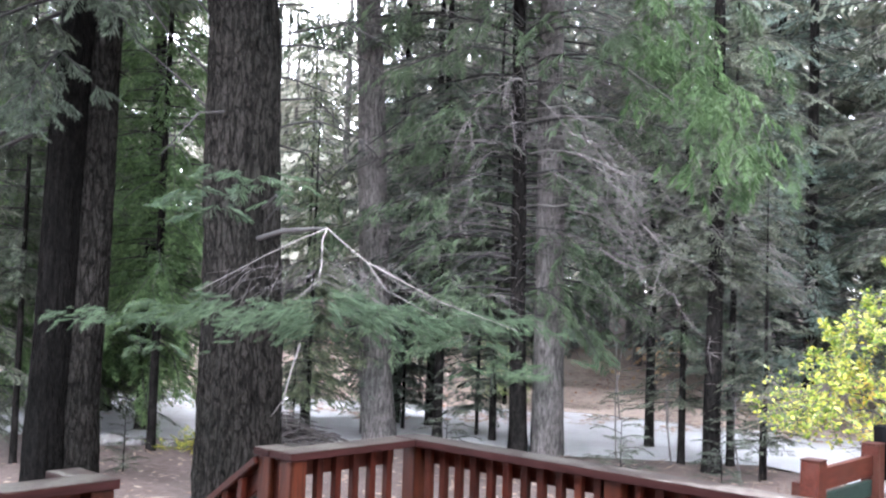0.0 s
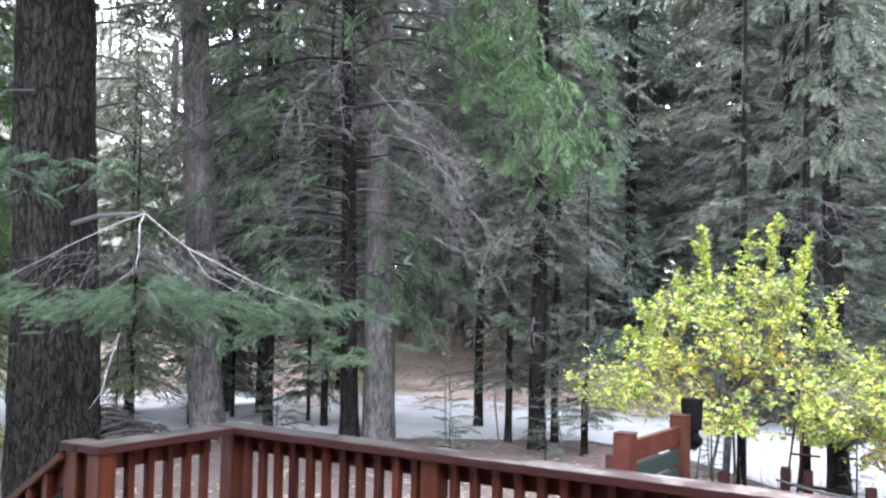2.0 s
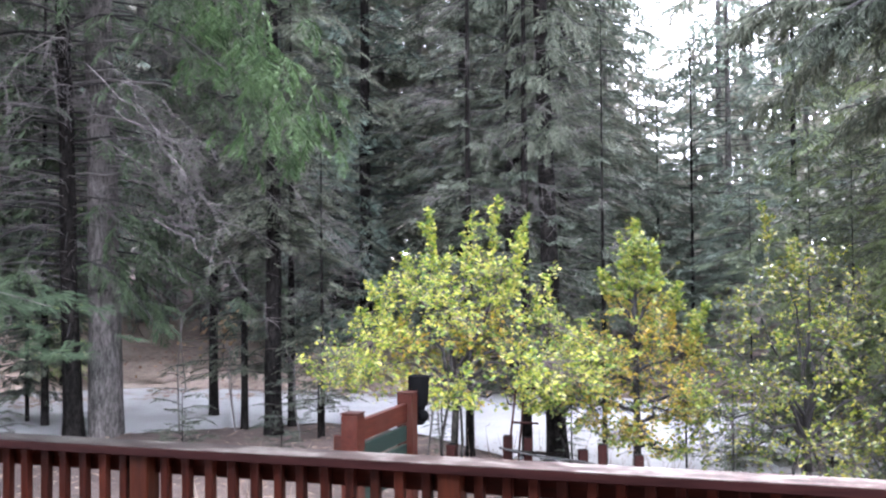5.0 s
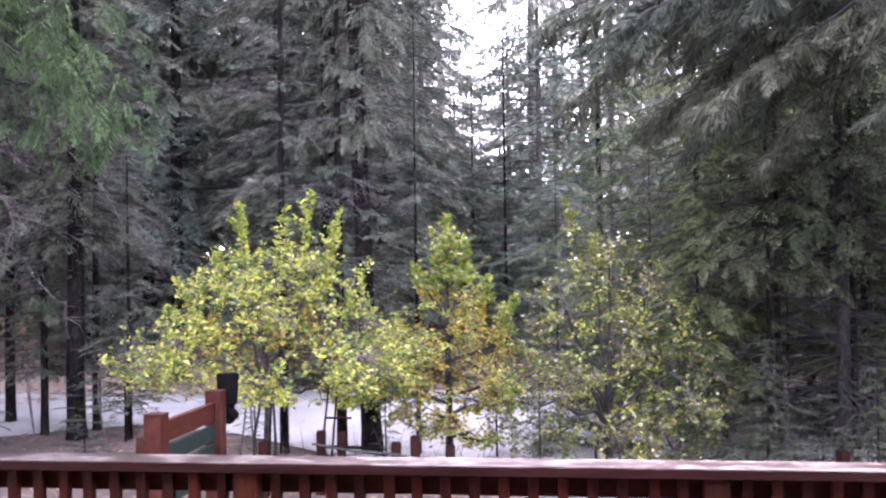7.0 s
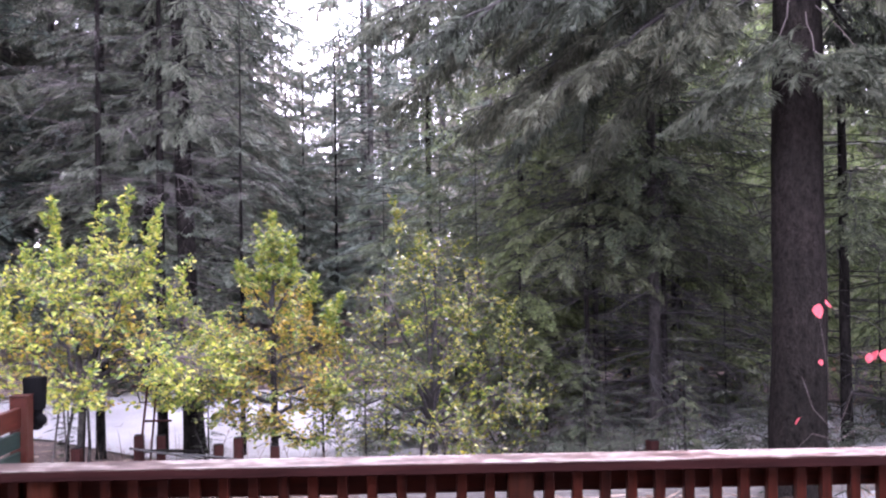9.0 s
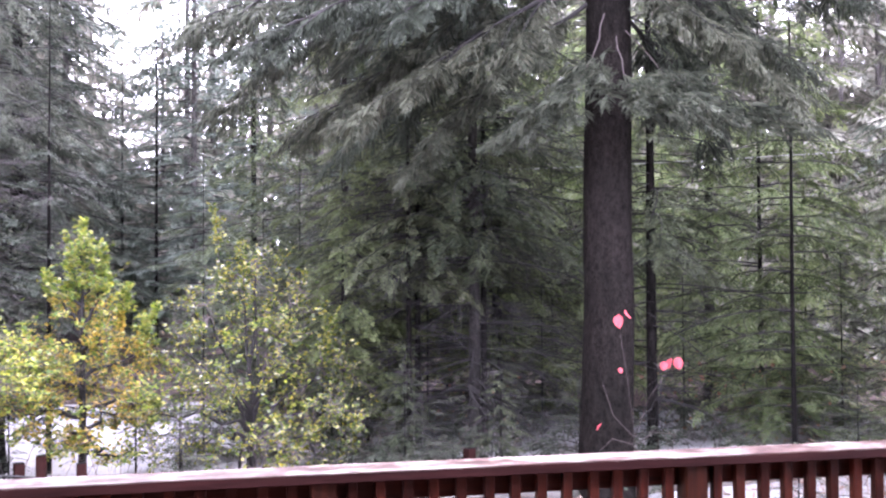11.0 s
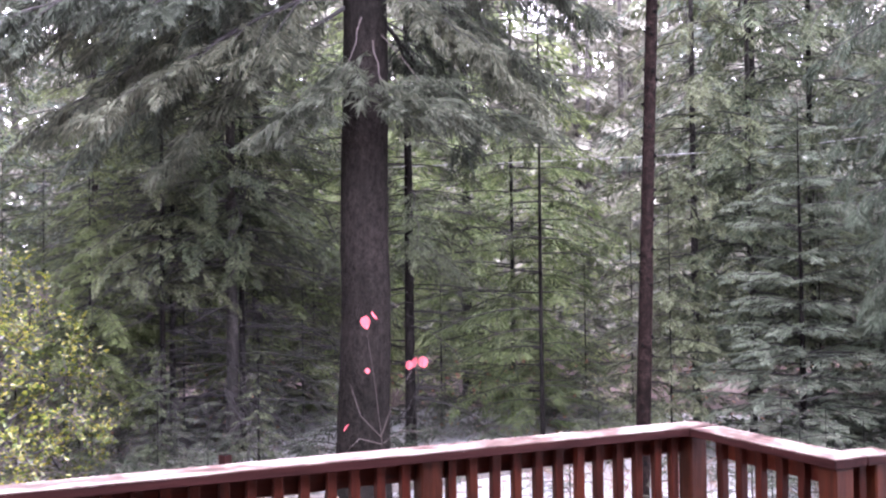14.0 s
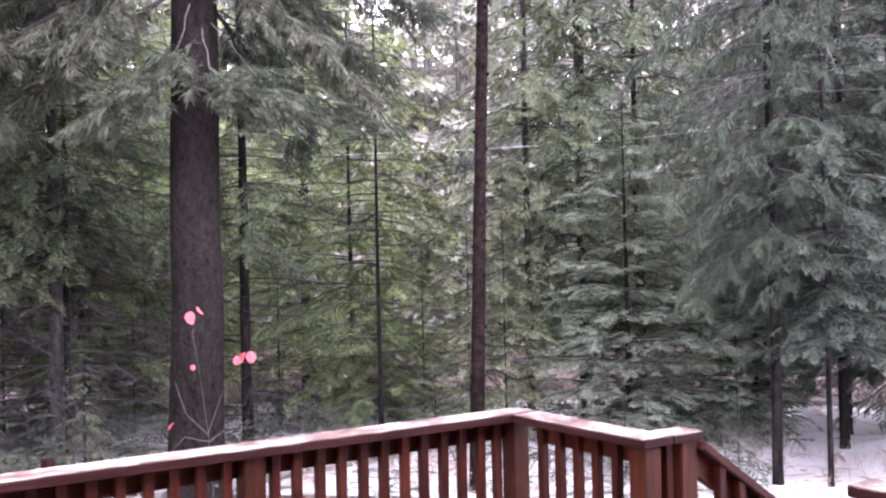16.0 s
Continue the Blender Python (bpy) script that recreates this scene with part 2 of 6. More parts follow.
FIR_SILVER = leaf_material("silver_fir_needles", [(0.2, (0.0465, 0.0615, 0.0443)), (0.5, (0.1237, 0.1523, 0.1125)), (0.8, (0.2354, 0.2723, 0.2067))])
FIR_BLUE = leaf_material("blue_green_fir_needles", [(0.2, (0.0517, 0.0691, 0.0572)), (0.5, (0.1223, 0.1539, 0.1246)), (0.8, (0.235, 0.2766, 0.2214))])
FIR_GREEN = leaf_material("fresh_green_needles", [(0.2, (0.0313, 0.044, 0.0234)), (0.5, (0.0813, 0.1073, 0.0552)), (0.8, (0.1667, 0.201, 0.106))])
FIR_OLIVE = leaf_material("olive_green_needles", [(0.2, (0.0366, 0.0489, 0.0209)), (0.5, (0.0998, 0.1262, 0.0547)), (0.8, (0.2076, 0.2445, 0.105))])
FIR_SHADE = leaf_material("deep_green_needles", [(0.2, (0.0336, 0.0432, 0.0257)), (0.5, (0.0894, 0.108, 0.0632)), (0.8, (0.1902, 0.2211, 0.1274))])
FIR_LIGHT = leaf_material("pale_yellow_green_needles", [(0.2, (0.0904, 0.126, 0.0484)), (0.5, (0.2128, 0.2722, 0.1149)), (0.8, (0.383, 0.4334, 0.2298))])
FIR_SPRAY = leaf_material("soft_green_needles", [(0.2, (0.0173, 0.0314, 0.0183)), (0.5, (0.0447, 0.0721, 0.0426)), (0.8, (0.09, 0.1294, 0.0761))])
FIR_FRESH = leaf_material("bright_cedar_sprays", [(0.2, (0.0285, 0.0525, 0.0202)), (0.5, (0.0704, 0.1144, 0.0454)), (0.8, (0.1428, 0.2083, 0.091))])
FIR_DIM = leaf_material("dim_grey_needles", [(0.2, (0.0278, 0.0337, 0.0238)), (0.5, (0.0673, 0.0766, 0.0549)), (0.8, (0.1298, 0.145, 0.1046))])
FIR_DEEP = leaf_material("deep_green_fir_needles", [(0.2, (0.0173, 0.0232, 0.0166)), (0.5, (0.0465, 0.0584, 0.0418)), (0.8, (0.1055, 0.1264, 0.0938))])
FIR_HANG = leaf_material("hanging_blue_green_needles", [(0.2, (0.0176, 0.0252, 0.0168)), (0.5, (0.0487, 0.0638, 0.0421)), (0.8, (0.1008, 0.126, 0.0858))])
FIR_GREY = leaf_material("grey_green_cedar_sprays", [(0.2, (0.0357, 0.051, 0.0291)), (0.5, (0.0953, 0.13, 0.075)), (0.8, (0.1873, 0.245, 0.1452))])
# paler than the near firs: distance haze put into the colour
FAR_HAZE_GREEN = leaf_material("hazed_far_needles", [(0.2, (0.0975, 0.1029, 0.0824)), (0.5, (0.2179, 0.2176, 0.1764)), (0.8, (0.3671, 0.3512, 0.2939))], 0.4)
LEAF_LIME = leaf_material("lime_yellow_leaves", [(0.05, (0.0526, 0.0993, 0.0226)), (0.38, (0.1404, 0.2218, 0.0329)), (0.58, (0.2807, 0.3502, 0.0462)), (0.78, (0.4211, 0.397, 0.0565)), (0.98, (0.5146, 0.4904, 0.1748))], 1.1, 0.42, 0.3, 0.85, 0.6)
LEAF_GOLD = leaf_material("gold_and_green_leaves", [(0.05, (0.0878, 0.1215, 0.028)), (0.32, (0.2305, 0.2535, 0.0384)), (0.47, (0.45, 0.3698, 0.0489)), (0.62, (0.6366, 0.3909, 0.0419)), (0.98, (0.6586, 0.4648, 0.1629))], 0.7, 0.45, 0.3, 0.85, 0.6)
LEAF_OLIVE = leaf_material("thin_olive_leaves", [(0.05, (0.0542, 0.0885, 0.0261)), (0.42, (0.1445, 0.1863, 0.0407)), (0.62, (0.262, 0.2888, 0.0581)), (0.78, (0.4518, 0.3726, 0.0523)), (1.0, (0.5241, 0.5215, 0.2326))], 0.8, 0.4, 0.2, 0.95, 1.0)
LEAF_RED = leaf_material("crimson_autumn_leaf", [(0.2, (0.40, 0.045, 0.062)), (0.5, (0.55, 0.095, 0.115)), (0.8, (0.62, 0.19, 0.19))], 9.0, 0.45)
LEAF_RUST = leaf_material("rusty_undergrowth_leaves", [(0.2, (0.22, 0.10, 0.06)), (0.5, (0.36, 0.2, 0.13)), (0.8, (0.5, 0.33, 0.2))], 0.8, 0.3)
LEAF_ORANGE = leaf_material("orange_maple_leaves", [(0.2, (0.36, 0.22, 0.12)), (0.8, (0.56, 0.40, 0.27))], 1.5, 0.45)
LITTER = leaf_material("fallen_leaf_litter", [(0.2, (0.10, 0.065, 0.05)), (0.5, (0.24, 0.17, 0.14)), (0.8, (0.42, 0.34, 0.28))], 2.0, 0.1, 0.8)
BLACK_METAL = plain_material("black_lamp_metal", (0.004, 0.004, 0.0042), 0.9, 0.0, 0.25, 8.0, 0.03)
WHITE_CABLE = plain_material("white_cable_sheath", (0.4, 0.4, 0.41), 0.6)
BLACK_CABLE = plain_material("black_cable", (0.02, 0.02, 0.02), 0.6)
PALE_LIMB = plain_material("sun_bleached_limb", (0.15, 0.139, 0.132), 0.9, 0.0, 0.35, 6.0, 0.2)
STICK = plain_material("grey_brown_cut_stick", (0.06, 0.053, 0.05), 0.9, 0.0, 0.5, 5.0, 0.2)
STONE = plain_material("grey_field_stone", (0.19, 0.183, 0.176), 0.9, 0.0, 0.4)

# soil under a mat of needles
SOIL, n, l, b = material("needle_covered_soil")
big, fine = noise_node(n, l, 0.35, (1, 1, 1), 6), noise_node(n, l, 9.0, (1, 1, 1), 9, 0.75)
c1 = ramp(n, [(0.3, (0.070, 0.052, 0.045)), (0.6, (0.120, 0.090, 0.079)), (0.8, (0.185, 0.145, 0.13))])
c2 = ramp(n, [(0.3, (0.45, 0.42, 0.4)), (0.7, (1.35, 1.3, 1.28))])
l.new(big.outputs[0], c1.inputs[0])
l.new(fine.outputs[0], c2.inputs[0])
l.new(mix(n, l, "MULTIPLY", 1.0, c1.outputs[0], c2.outputs[0]), b.inputs["Base Color"])
b.inputs["Roughness"].default_value = 0.95
bump(n, l, fine.outputs[0], b, 0.8, 0.05)
# pale gravelled road
ROAD, n, l, b = material("pale_road_surface")
big, fine = noise_node(n, l, 0.5, (1, 1, 1), 5), noise_node(n, l, 30.0, (1, 1, 1), 8, 0.7)
c1 = ramp(n, [(0.3, (0.22, 0.217, 0.215)), (0.5, (0.31, 0.31, 0.312)), (0.7, (0.365, 0.366, 0.37))])
c2 = ramp(n, [(0.3, (0.75, 0.75, 0.75)), (0.7, (1.15, 1.15, 1.15))])
l.new(big.outputs[0], c1.inputs[0])
l.new(fine.outputs[0], c2.inputs[0])
l.new(mix(n, l, "MULTIPLY", 1.0, c1.outputs[0], c2.outputs[0]), b.inputs["Base Color"])
b.inputs["Roughness"].default_value = 0.7
bump(n, l, fine.outputs[0], b, 0.4, 0.01)


# ---- mesh helpers ----
def mesh_from(name, verts, faces, mat, smooth=False):
    me = bpy.data.meshes.new(name)
    me.from_pydata([tuple(v) for v in verts], [], faces)
    me.materials.append(mat)
    if smooth:
        me.shade_smooth()
    me.update()
    return me


def tri_mesh(name, tris, mat):
    """A mesh of loose triangles from an array (n, 3, 3)."""
    tris = np.ascontiguousarray(tris, dtype=np.float32)
    k = len(tris)
    me = bpy.data.meshes.new(name)
    me.vertices.add(3 * k)
    me.vertices.foreach_set("co", tris.ravel())
    me.loops.add(3 * k)
    me.loops.foreach_set("vertex_index", np.arange(3 * k, dtype=np.int32))
    me.polygons.add(k)
    me.polygons.foreach_set("loop_start", np.arange(0, 3 * k, 3, dtype=np.int32))
    me.materials.append(mat)
    me.update(calc_edges=True)
    me.validate()
    return me


def child(name, me, parent, m=None, label=""):
    ob = new(name, me)
    ob.parent = parent
    if m is not None:
        ob.matrix_basis = m
    return tagged(ob, label) if label else ob


def part(name, bm, mat, parent, label="", m=None):
    me = bpy.data.meshes.new(name)
    bm.to_mesh(me)
    bm.free()
    me.materials.append(mat)
    return child(name, me, parent, m, label)


def box_bm(x0, x1, y0, y1, z0, z1, bevel=0.004, segments=1):
    bm = bmesh.new()
    bmesh.ops.create_cube(bm, size=1.0, matrix=Matrix.LocRotScale(((x0 + x1) / 2, (y0 + y1) / 2, (z0 + z1) / 2), None, (x1 - x0, y1 - y0, z1 - z0)))
    if bevel:
        bmesh.ops.bevel(bm, geom=bm.edges[:], offset=bevel, segments=segments, affect="EDGES")
    return bm


def tube_verts(pts, radii, sides):
    """Vertices and faces of a tube along points, open at the base and pointed at the tip."""
    verts, faces = [], []
    pts = [Vector(p) for p in pts]
    for i, (p, r) in enumerate(zip(pts, radii)):
        d = (pts[min(i + 1, len(pts) - 1)] - pts[max(i - 1, 0)]).normalized()
        u = d.orthogonal().normalized() if abs(d.z) > 0.95 else d.cross(Vector((0, 0, 1))).normalized()
        v = d.cross(u)
        for k in range(sides):
            a = 2 * math.pi * k / sides
            verts.append(p + (u * math.cos(a) + v * math.sin(a)) * r)
    for i in range(len(pts) - 1):
        for k in range(sides):
            a, b2 = i * sides + k, i * sides + (k + 1) % sides
            faces.append((a, b2, b2 + sides, a + sides))
    faces.append(tuple(range(len(verts) - sides, len(verts))))
    return verts, faces


def tubes_mesh(name, lines, mat, sides=3):
    verts, faces = [], []
    for pts, radii in lines:
        v, f = tube_verts(pts, radii, sides)
        k = len(verts)
        verts += v
        faces += [tuple(a + k for a in q) for q in f]
    return mesh_from(name, verts, faces, mat, True)


def empty(name, x, y, z, label, category, group="", kind="", turn=0):
    ob = new(name)
    ob.empty_display_size = 0.2
    ob.matrix_basis = pose(x, y, z, 0, 0, turn)
    return tagged(ob, label, category, group, kind)


GROUND_Z = -0.75


def ground_height(x, y):
    r = math.hypot(x, y)
    bank = max(0.0, r - 22.2)
    return GROUND_Z + 0.17 * bank / (1 + 0.035 * bank) + 0.05 * noise.noise((x * 0.25, y * 0.25, 0)) * min(1, max(0, (r - 6) / 6))


# ---- the ground, one sheet to the horizon ----
axis = sorted({round(s * v, 3) for s in (-1, 1) for v in [i * 1.0 for i in range(0, 41)] + [44, 50, 58, 70, 90, 120, 180, 300, 600, 1500]})
gv = [(x, y, ground_height(x, y)) for y in axis for x in axis]
k = len(axis)
gf = [(j * k + i, j * k + i + 1, j * k + i + k + 1, j * k + i + k) for j in range(k - 1) for i in range(k - 1)]
ground = tagged(new("ground", mesh_from("ground", gv, gf, SOIL, True)), "brown forest soil under a mat of fallen needles", "ground", "", "structure")

# ---- the road, a pale strip that bends round the yard ----
near_edge = [(-60, -34), (-30, -7), (-16, 7.3), (-12.4, 10.7), (-9.3, 13.3), (-6.9, 14.9), (-5.0, 14.2), (-3.2, 12.6), (0, 12.0), (3, 11), (5.4, 8.8), (7.6, 5.8), (9.2, 2), (10, -4), (11, -20)]
far_edge = [(-66, -28), (-36, -1.5), (-21, 11.2), (-16.6, 15.2), (-12.6, 18.3), (-8.3, 19.0), (-6, 19.2), (-4, 19.3), (0, 19), (4, 17.8), (8.5, 15.4), (12.8, 11), (15, 6), (16.5, -2), (17.5, -20)]
rv, rf = [], []
across = 8
for (ax, ay), (bx, by) in zip(near_edge, far_edge):
    for j in range(across + 1):
        s = j / across
        wob = 0.25 * noise.noise((ax * 0.9, ay * 0.9, s * 3)) if j in (0, across) else 0
        x, y = ax + (bx - ax) * s, ay + (by - ay) * s + wob
        rv.append((x, y, ground_height(x, y) + 0.03 + 0.05 * math.sin(math.pi * s)))
for i in range(len(near_edge) - 1):
    for j in range(across):
        a = i * (across + 1) + j
        rf.append((a, a + 1, a + across + 2, a + across + 1))
road = tagged(new("road", mesh_from("road", rv, rf, ROAD, True)), "pale grey dry road curving past the yard", "road", "", "structure")


BANK, n, l, b = material("tan_leaf_strewn_bank")
big, fine = noise_node(n, l, 0.5, (1, 1, 1), 6), noise_node(n, l, 7.0, (1, 1, 1), 9, 0.75)
c1 = ramp(n, [(0.3, (0.24, 0.185, 0.155)), (0.55, (0.36, 0.295, 0.25)), (0.75, (0.46, 0.40, 0.355))])
c2 = ramp(n, [(0.3, (0.6, 0.57, 0.55)), (0.7, (1.25, 1.22, 1.2))])
l.new(big.outputs[0], c1.inputs[0])
l.new(fine.outputs[0], c2.inputs[0])
l.new(mix(n, l, "MULTIPLY", 1.0, c1.outputs[0], c2.outputs[0]), b.inputs["Base Color"])
b.inputs["Roughness"].default_value = 0.95
bump(n, l, fine.outputs[0], b, 0.8, 0.05)
bv, bf = [], []
for i, (ax, ay) in enumerate(far_edge[1:8]):
    reach = math.hypot(ax, ay)
    for j in range(9):
        r = 1 + (0.02 + 8.5 * j / 8) / reach
        x, y = ax * r, ay * r + (0.4 * noise.noise((ax, ay, j)) if j else 0)
        bv.append((x, y, ground_height(x, y) + 0.025 + 0.04 * math.sin(math.pi * j / 8)))
for i in range(6):
    for j in range(8):
        a = i * 9 + j
        bf.append((a, a + 1, a + 10, a + 9))
tagged(new("verge", mesh_from("verge", bv, bf, BANK, True)), "tan leaf-strewn bank beyond the road", "verge", "", "structure")


# ---- deck ----
DECK_X0, DECK_X1, DECK_Y1, TOP, CAP_W = -4.054, 3.24, 4.236, 0.914, 0.165
deck = empty("deck", 0, 0, 0, "raised wooden deck of weathered brown boards", "deck", "", "structure")
plank_bm = box_bm(DECK_X0 + 0.05, DECK_X1 - 0.05, -0.0695, 0.0695, -0.038, 0.0, 0.004)
plank_me = bpy.data.meshes.new("plank")
plank_bm.to_mesh(plank_me)
plank_bm.free()
plank_me.materials.append(PLANK)
for i in range(44):
    child("plank", plank_me, deck, pose(0, DECK_Y1 - 0.12 - i * 0.1445, -0.002 * (i % 3)))
part("rim_joist", box_bm(DECK_X0 + 0.08, DECK_X1 - 0.08, DECK_Y1 - 0.09, DECK_Y1 - 0.05, -0.24, -0.042), WOOD_X, deck)
for x in (DECK_X0 + 0.06, DECK_X1 - 0.1):
    part("side_joist", box_bm(x, x + 0.04, -2.1, DECK_Y1 - 0.1, -0.24, -0.042), WOOD_UP, deck)
for x in (-3.8, -1.3, 0.4, 3.0):
    for y in (-1.9, 1.0, 3.9):
        part("support_post", box_bm(x - 0.05, x + 0.05, y - 0.05, y + 0.05, -0.85, -0.045), WOOD_UP, deck)

BALUSTER = bpy.data.meshes.new("baluster")
bb = box_bm(-0.019, 0.019, -0.019, 0.019, 0.05, TOP - 0.039, 0.003)
bb.to_mesh(BALUSTER)
bb.free()
BALUSTER.materials.append(WOOD_UP)
POST = bpy.data.meshes.new("post")
bb = box_bm(-0.046, 0.046, -0.046, 0.046, -0.22, TOP - 0.039, 0.005, 2)
bb.to_mesh(POST)
bb.free()
POST.materials.append(WOOD_POST)

# front railing
rail = empty("deck_railing", 0, DECK_Y1, 0, "red-stained front deck railing with weathered cap board", "railing", "deck railings")
yc = -CAP_W / 2
part("cap_board", box_bm(DECK_X0, DECK_X1, -CAP_W, 0, TOP - 0.038, TOP, 0.0035, 2), CAP_FRONT, rail, "weathered cap board toned for light and shade")
part("top_rail", box_bm(DECK_X0 + 0.06, DECK_X1 - 0.06, yc + 0.02, yc + 0.058, TOP - 0.128, TOP - 0.04), WOOD_X, rail)
part("bottom_rail", box_bm(DECK_X0 + 0.06, DECK_X1 - 0.06, yc + 0.02, yc + 0.058, 0.06, 0.15), WOOD_X, rail)
posts = [DECK_X0 + 0.085, -2.729, -1.341, 0.383, 1.827, DECK_X1 - 0.085]
for x in posts:
    child("post", POST, rail, pose(x, yc - 0.005, 0))
for a, b2 in zip(posts, posts[1:]):
    count = round((b2 - a) / 0.105)
    for i in range(1, count):
        child("baluster", BALUSTER, rail, pose(a + (b2 - a) * i / count, yc, 0, random.uniform(-0.3, 0.3), random.uniform(-0.3, 0.3), 0))


def side_railing(outer, sign, y0, y1, jog, end_y, label):
    """A railing along y between y0 and y1, whose cap's outer edge is at x = outer; at end_y the cap turns out by jog to the stair's head post."""
    ob = empty("deck_railing", outer, 0, 0, label, "railing", "deck railings")
    xa, xb = sorted((0, -sign * CAP_W))
    part("cap_board", box_bm(xa, xb, y0, y1, TOP - 0.038, TOP - 0.001, 0.0035, 2), CAP_Y if sign > 0 else CAP_DARK_Y, ob, "weathered cap board toned for light and shade")
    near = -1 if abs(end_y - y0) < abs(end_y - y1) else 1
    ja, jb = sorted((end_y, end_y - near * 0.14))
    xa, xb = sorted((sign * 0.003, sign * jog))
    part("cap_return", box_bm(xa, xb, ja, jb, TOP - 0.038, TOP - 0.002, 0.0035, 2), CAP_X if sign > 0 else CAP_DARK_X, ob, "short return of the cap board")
    xm = -sign * CAP_W / 2
    part("top_rail", box_bm(min(xm + sign * 0.02, xm + sign * 0.058), max(xm + sign * 0.02, xm + sign * 0.058), y0 + 0.05, y1 - 0.05, TOP - 0.128, TOP - 0.04), WOOD_UP, ob)
    part("bottom_rail", box_bm(min(xm + sign * 0.02, xm + sign * 0.058), max(xm + sign * 0.02, xm + sign * 0.058), y0 + 0.05, y1 - 0.05, 0.06, 0.15), WOOD_UP, ob)
    ends = [y0 + 0.06, y1 - 0.06]
    if y1 - y0 > 2.5:
        ends = [y0 + 0.06, (y0 + y1) / 2 - 0.7, (y0 + y1) / 2 + 0.7, y1 - 0.06]
    if y1 > 4:
        ends = ends[:-1]
    for y in ends:
        child("post", POST, ob, pose(xm - sign * 0.02, y, 0))
    child("post", POST, ob, pose(sign * (jog - 0.06), end_y - near * 0.065, 0))
    child("baluster", BALUSTER, ob, pose(sign * (jog - 0.06) / 2 - sign * 0.03, end_y - near * 0.065, 0))
    count = round((y1 - y0) / 0.1165)
    for i in range(1, count):
        y = y0 + (y1 - y0) * i / count
        if all(abs(y - e) > 0.07 for e in ends):
            child("baluster", BALUSTER, ob, pose(xm, y, 0))
    return ob


def stair(x_head, sign, y0, y1):
    """Four steps down to the ground, leaving the deck towards sign x."""
    st = empty("deck_stair", x_head, (y0 + y1) / 2, 0, "short wooden stair from the deck down to the ground", "stair", "deck stairs", "structure")
    w = (y1 - y0) / 2
    for i in range(3):
        xa, xb = sorted((sign * (0.02 + 0.28 * i), sign * (0.30 + 0.28 * i)))
        part("tread", box_bm(xa, xb, -w, w, -0.188 * (i + 1) - 0.038, -0.188 * (i + 1)), PLANK, st)
    slope = Matrix.Rotation(sign * math.atan2(0.188, 0.28), 4, "Y")
    for y in (-w - 0.04, w + 0.002):
        part("stringer", box_bm(-0.05 if sign > 0 else -1.06, 1.06 if sign > 0 else 0.05, y, y + 0.038, -0.24, -0.03), WOOD_X, st, "", slope)
    return st


def stair_railing(x_head, sign, y, label):
    ob = empty("stair_railing", x_head, y, 0, label, "railing", "stair railings")
    run, drop = 1.0, 1.0 * 0.188 / 0.28
    ang = sign * math.atan2(drop, run)
    length = math.hypot(run, drop)
    tilt = pose(0, 0, TOP - 0.02) @ Matrix.Rotation(ang, 4, "Y")
    xa, xb = sorted((sign * 0.02, sign * length))
    part("hand_rail", box_bm(xa, xb, -0.07, 0.07, -0.055, -0.017, 0.006, 2), WOOD_X, ob, "sloping hand rail", tilt)
    part("top_rail", box_bm(xa, xb, -0.019, 0.019, -0.145, -0.057), WOOD_X, ob, "", tilt)
    part("bottom_rail", box_bm(xa, xb, -0.019, 0.019, -0.80, -0.71), WOOD_X, ob, "", tilt)
    part("post", box_bm(sign * run - 0.046, sign * run + 0.046, -0.046, 0.046, -0.80, TOP - drop - 0.06, 0.005, 2), WOOD_UP, ob)
    for i in range(1, 8):
        x = sign * i * run / 8.2
        top = TOP - 0.08 - abs(x) * drop / run
        part("baluster", box_bm(x - 0.019, x + 0.019, -0.058, -0.0195, top - 0.74, top, 0.003), WOOD_UP, ob)
    return ob


side_railing(DECK_X1, 1, 3.226, DECK_Y1 - CAP_W - 0.003, 0.17, 3.226, "short red-stained side railing beside the stair")
side_railing(DECK_X0, -1, 3.264, DECK_Y1 - CAP_W - 0.003, 0.12, 3.264, "short red-stained side railing beside the stair")
side_railing(DECK_X1 - 0.063, 1, -2.0, 2.30, 0.2, 2.30, "long red-stained side railing below the stair head")
side_railing(DECK_X0 + 0.09, -1, -2.0, 2.37, 0.16, 2.37, "long red-stained side railing below the stair head")
stair(DECK_X1 + 0.06, 1, 2.42, 3.16)
stair(DECK_X0 - 0.02, -1, 2.48, 3.20)
stair_railing(DECK_X1 + 0.17, 1, 3.29, "red-stained stair railing sloping down to the yard")
stair_railing(DECK_X0 - 0.105, -1, 3.33, "red-stained stair railing sloping down to the yard")
stair_railing(DECK_X1 + 0.14, 1, 2.235, "red-stained stair railing sloping down to the yard")
stair_railing(DECK_X0 - 0.07, -1, 2.305, "red-stained stair railing sloping down to the yard")


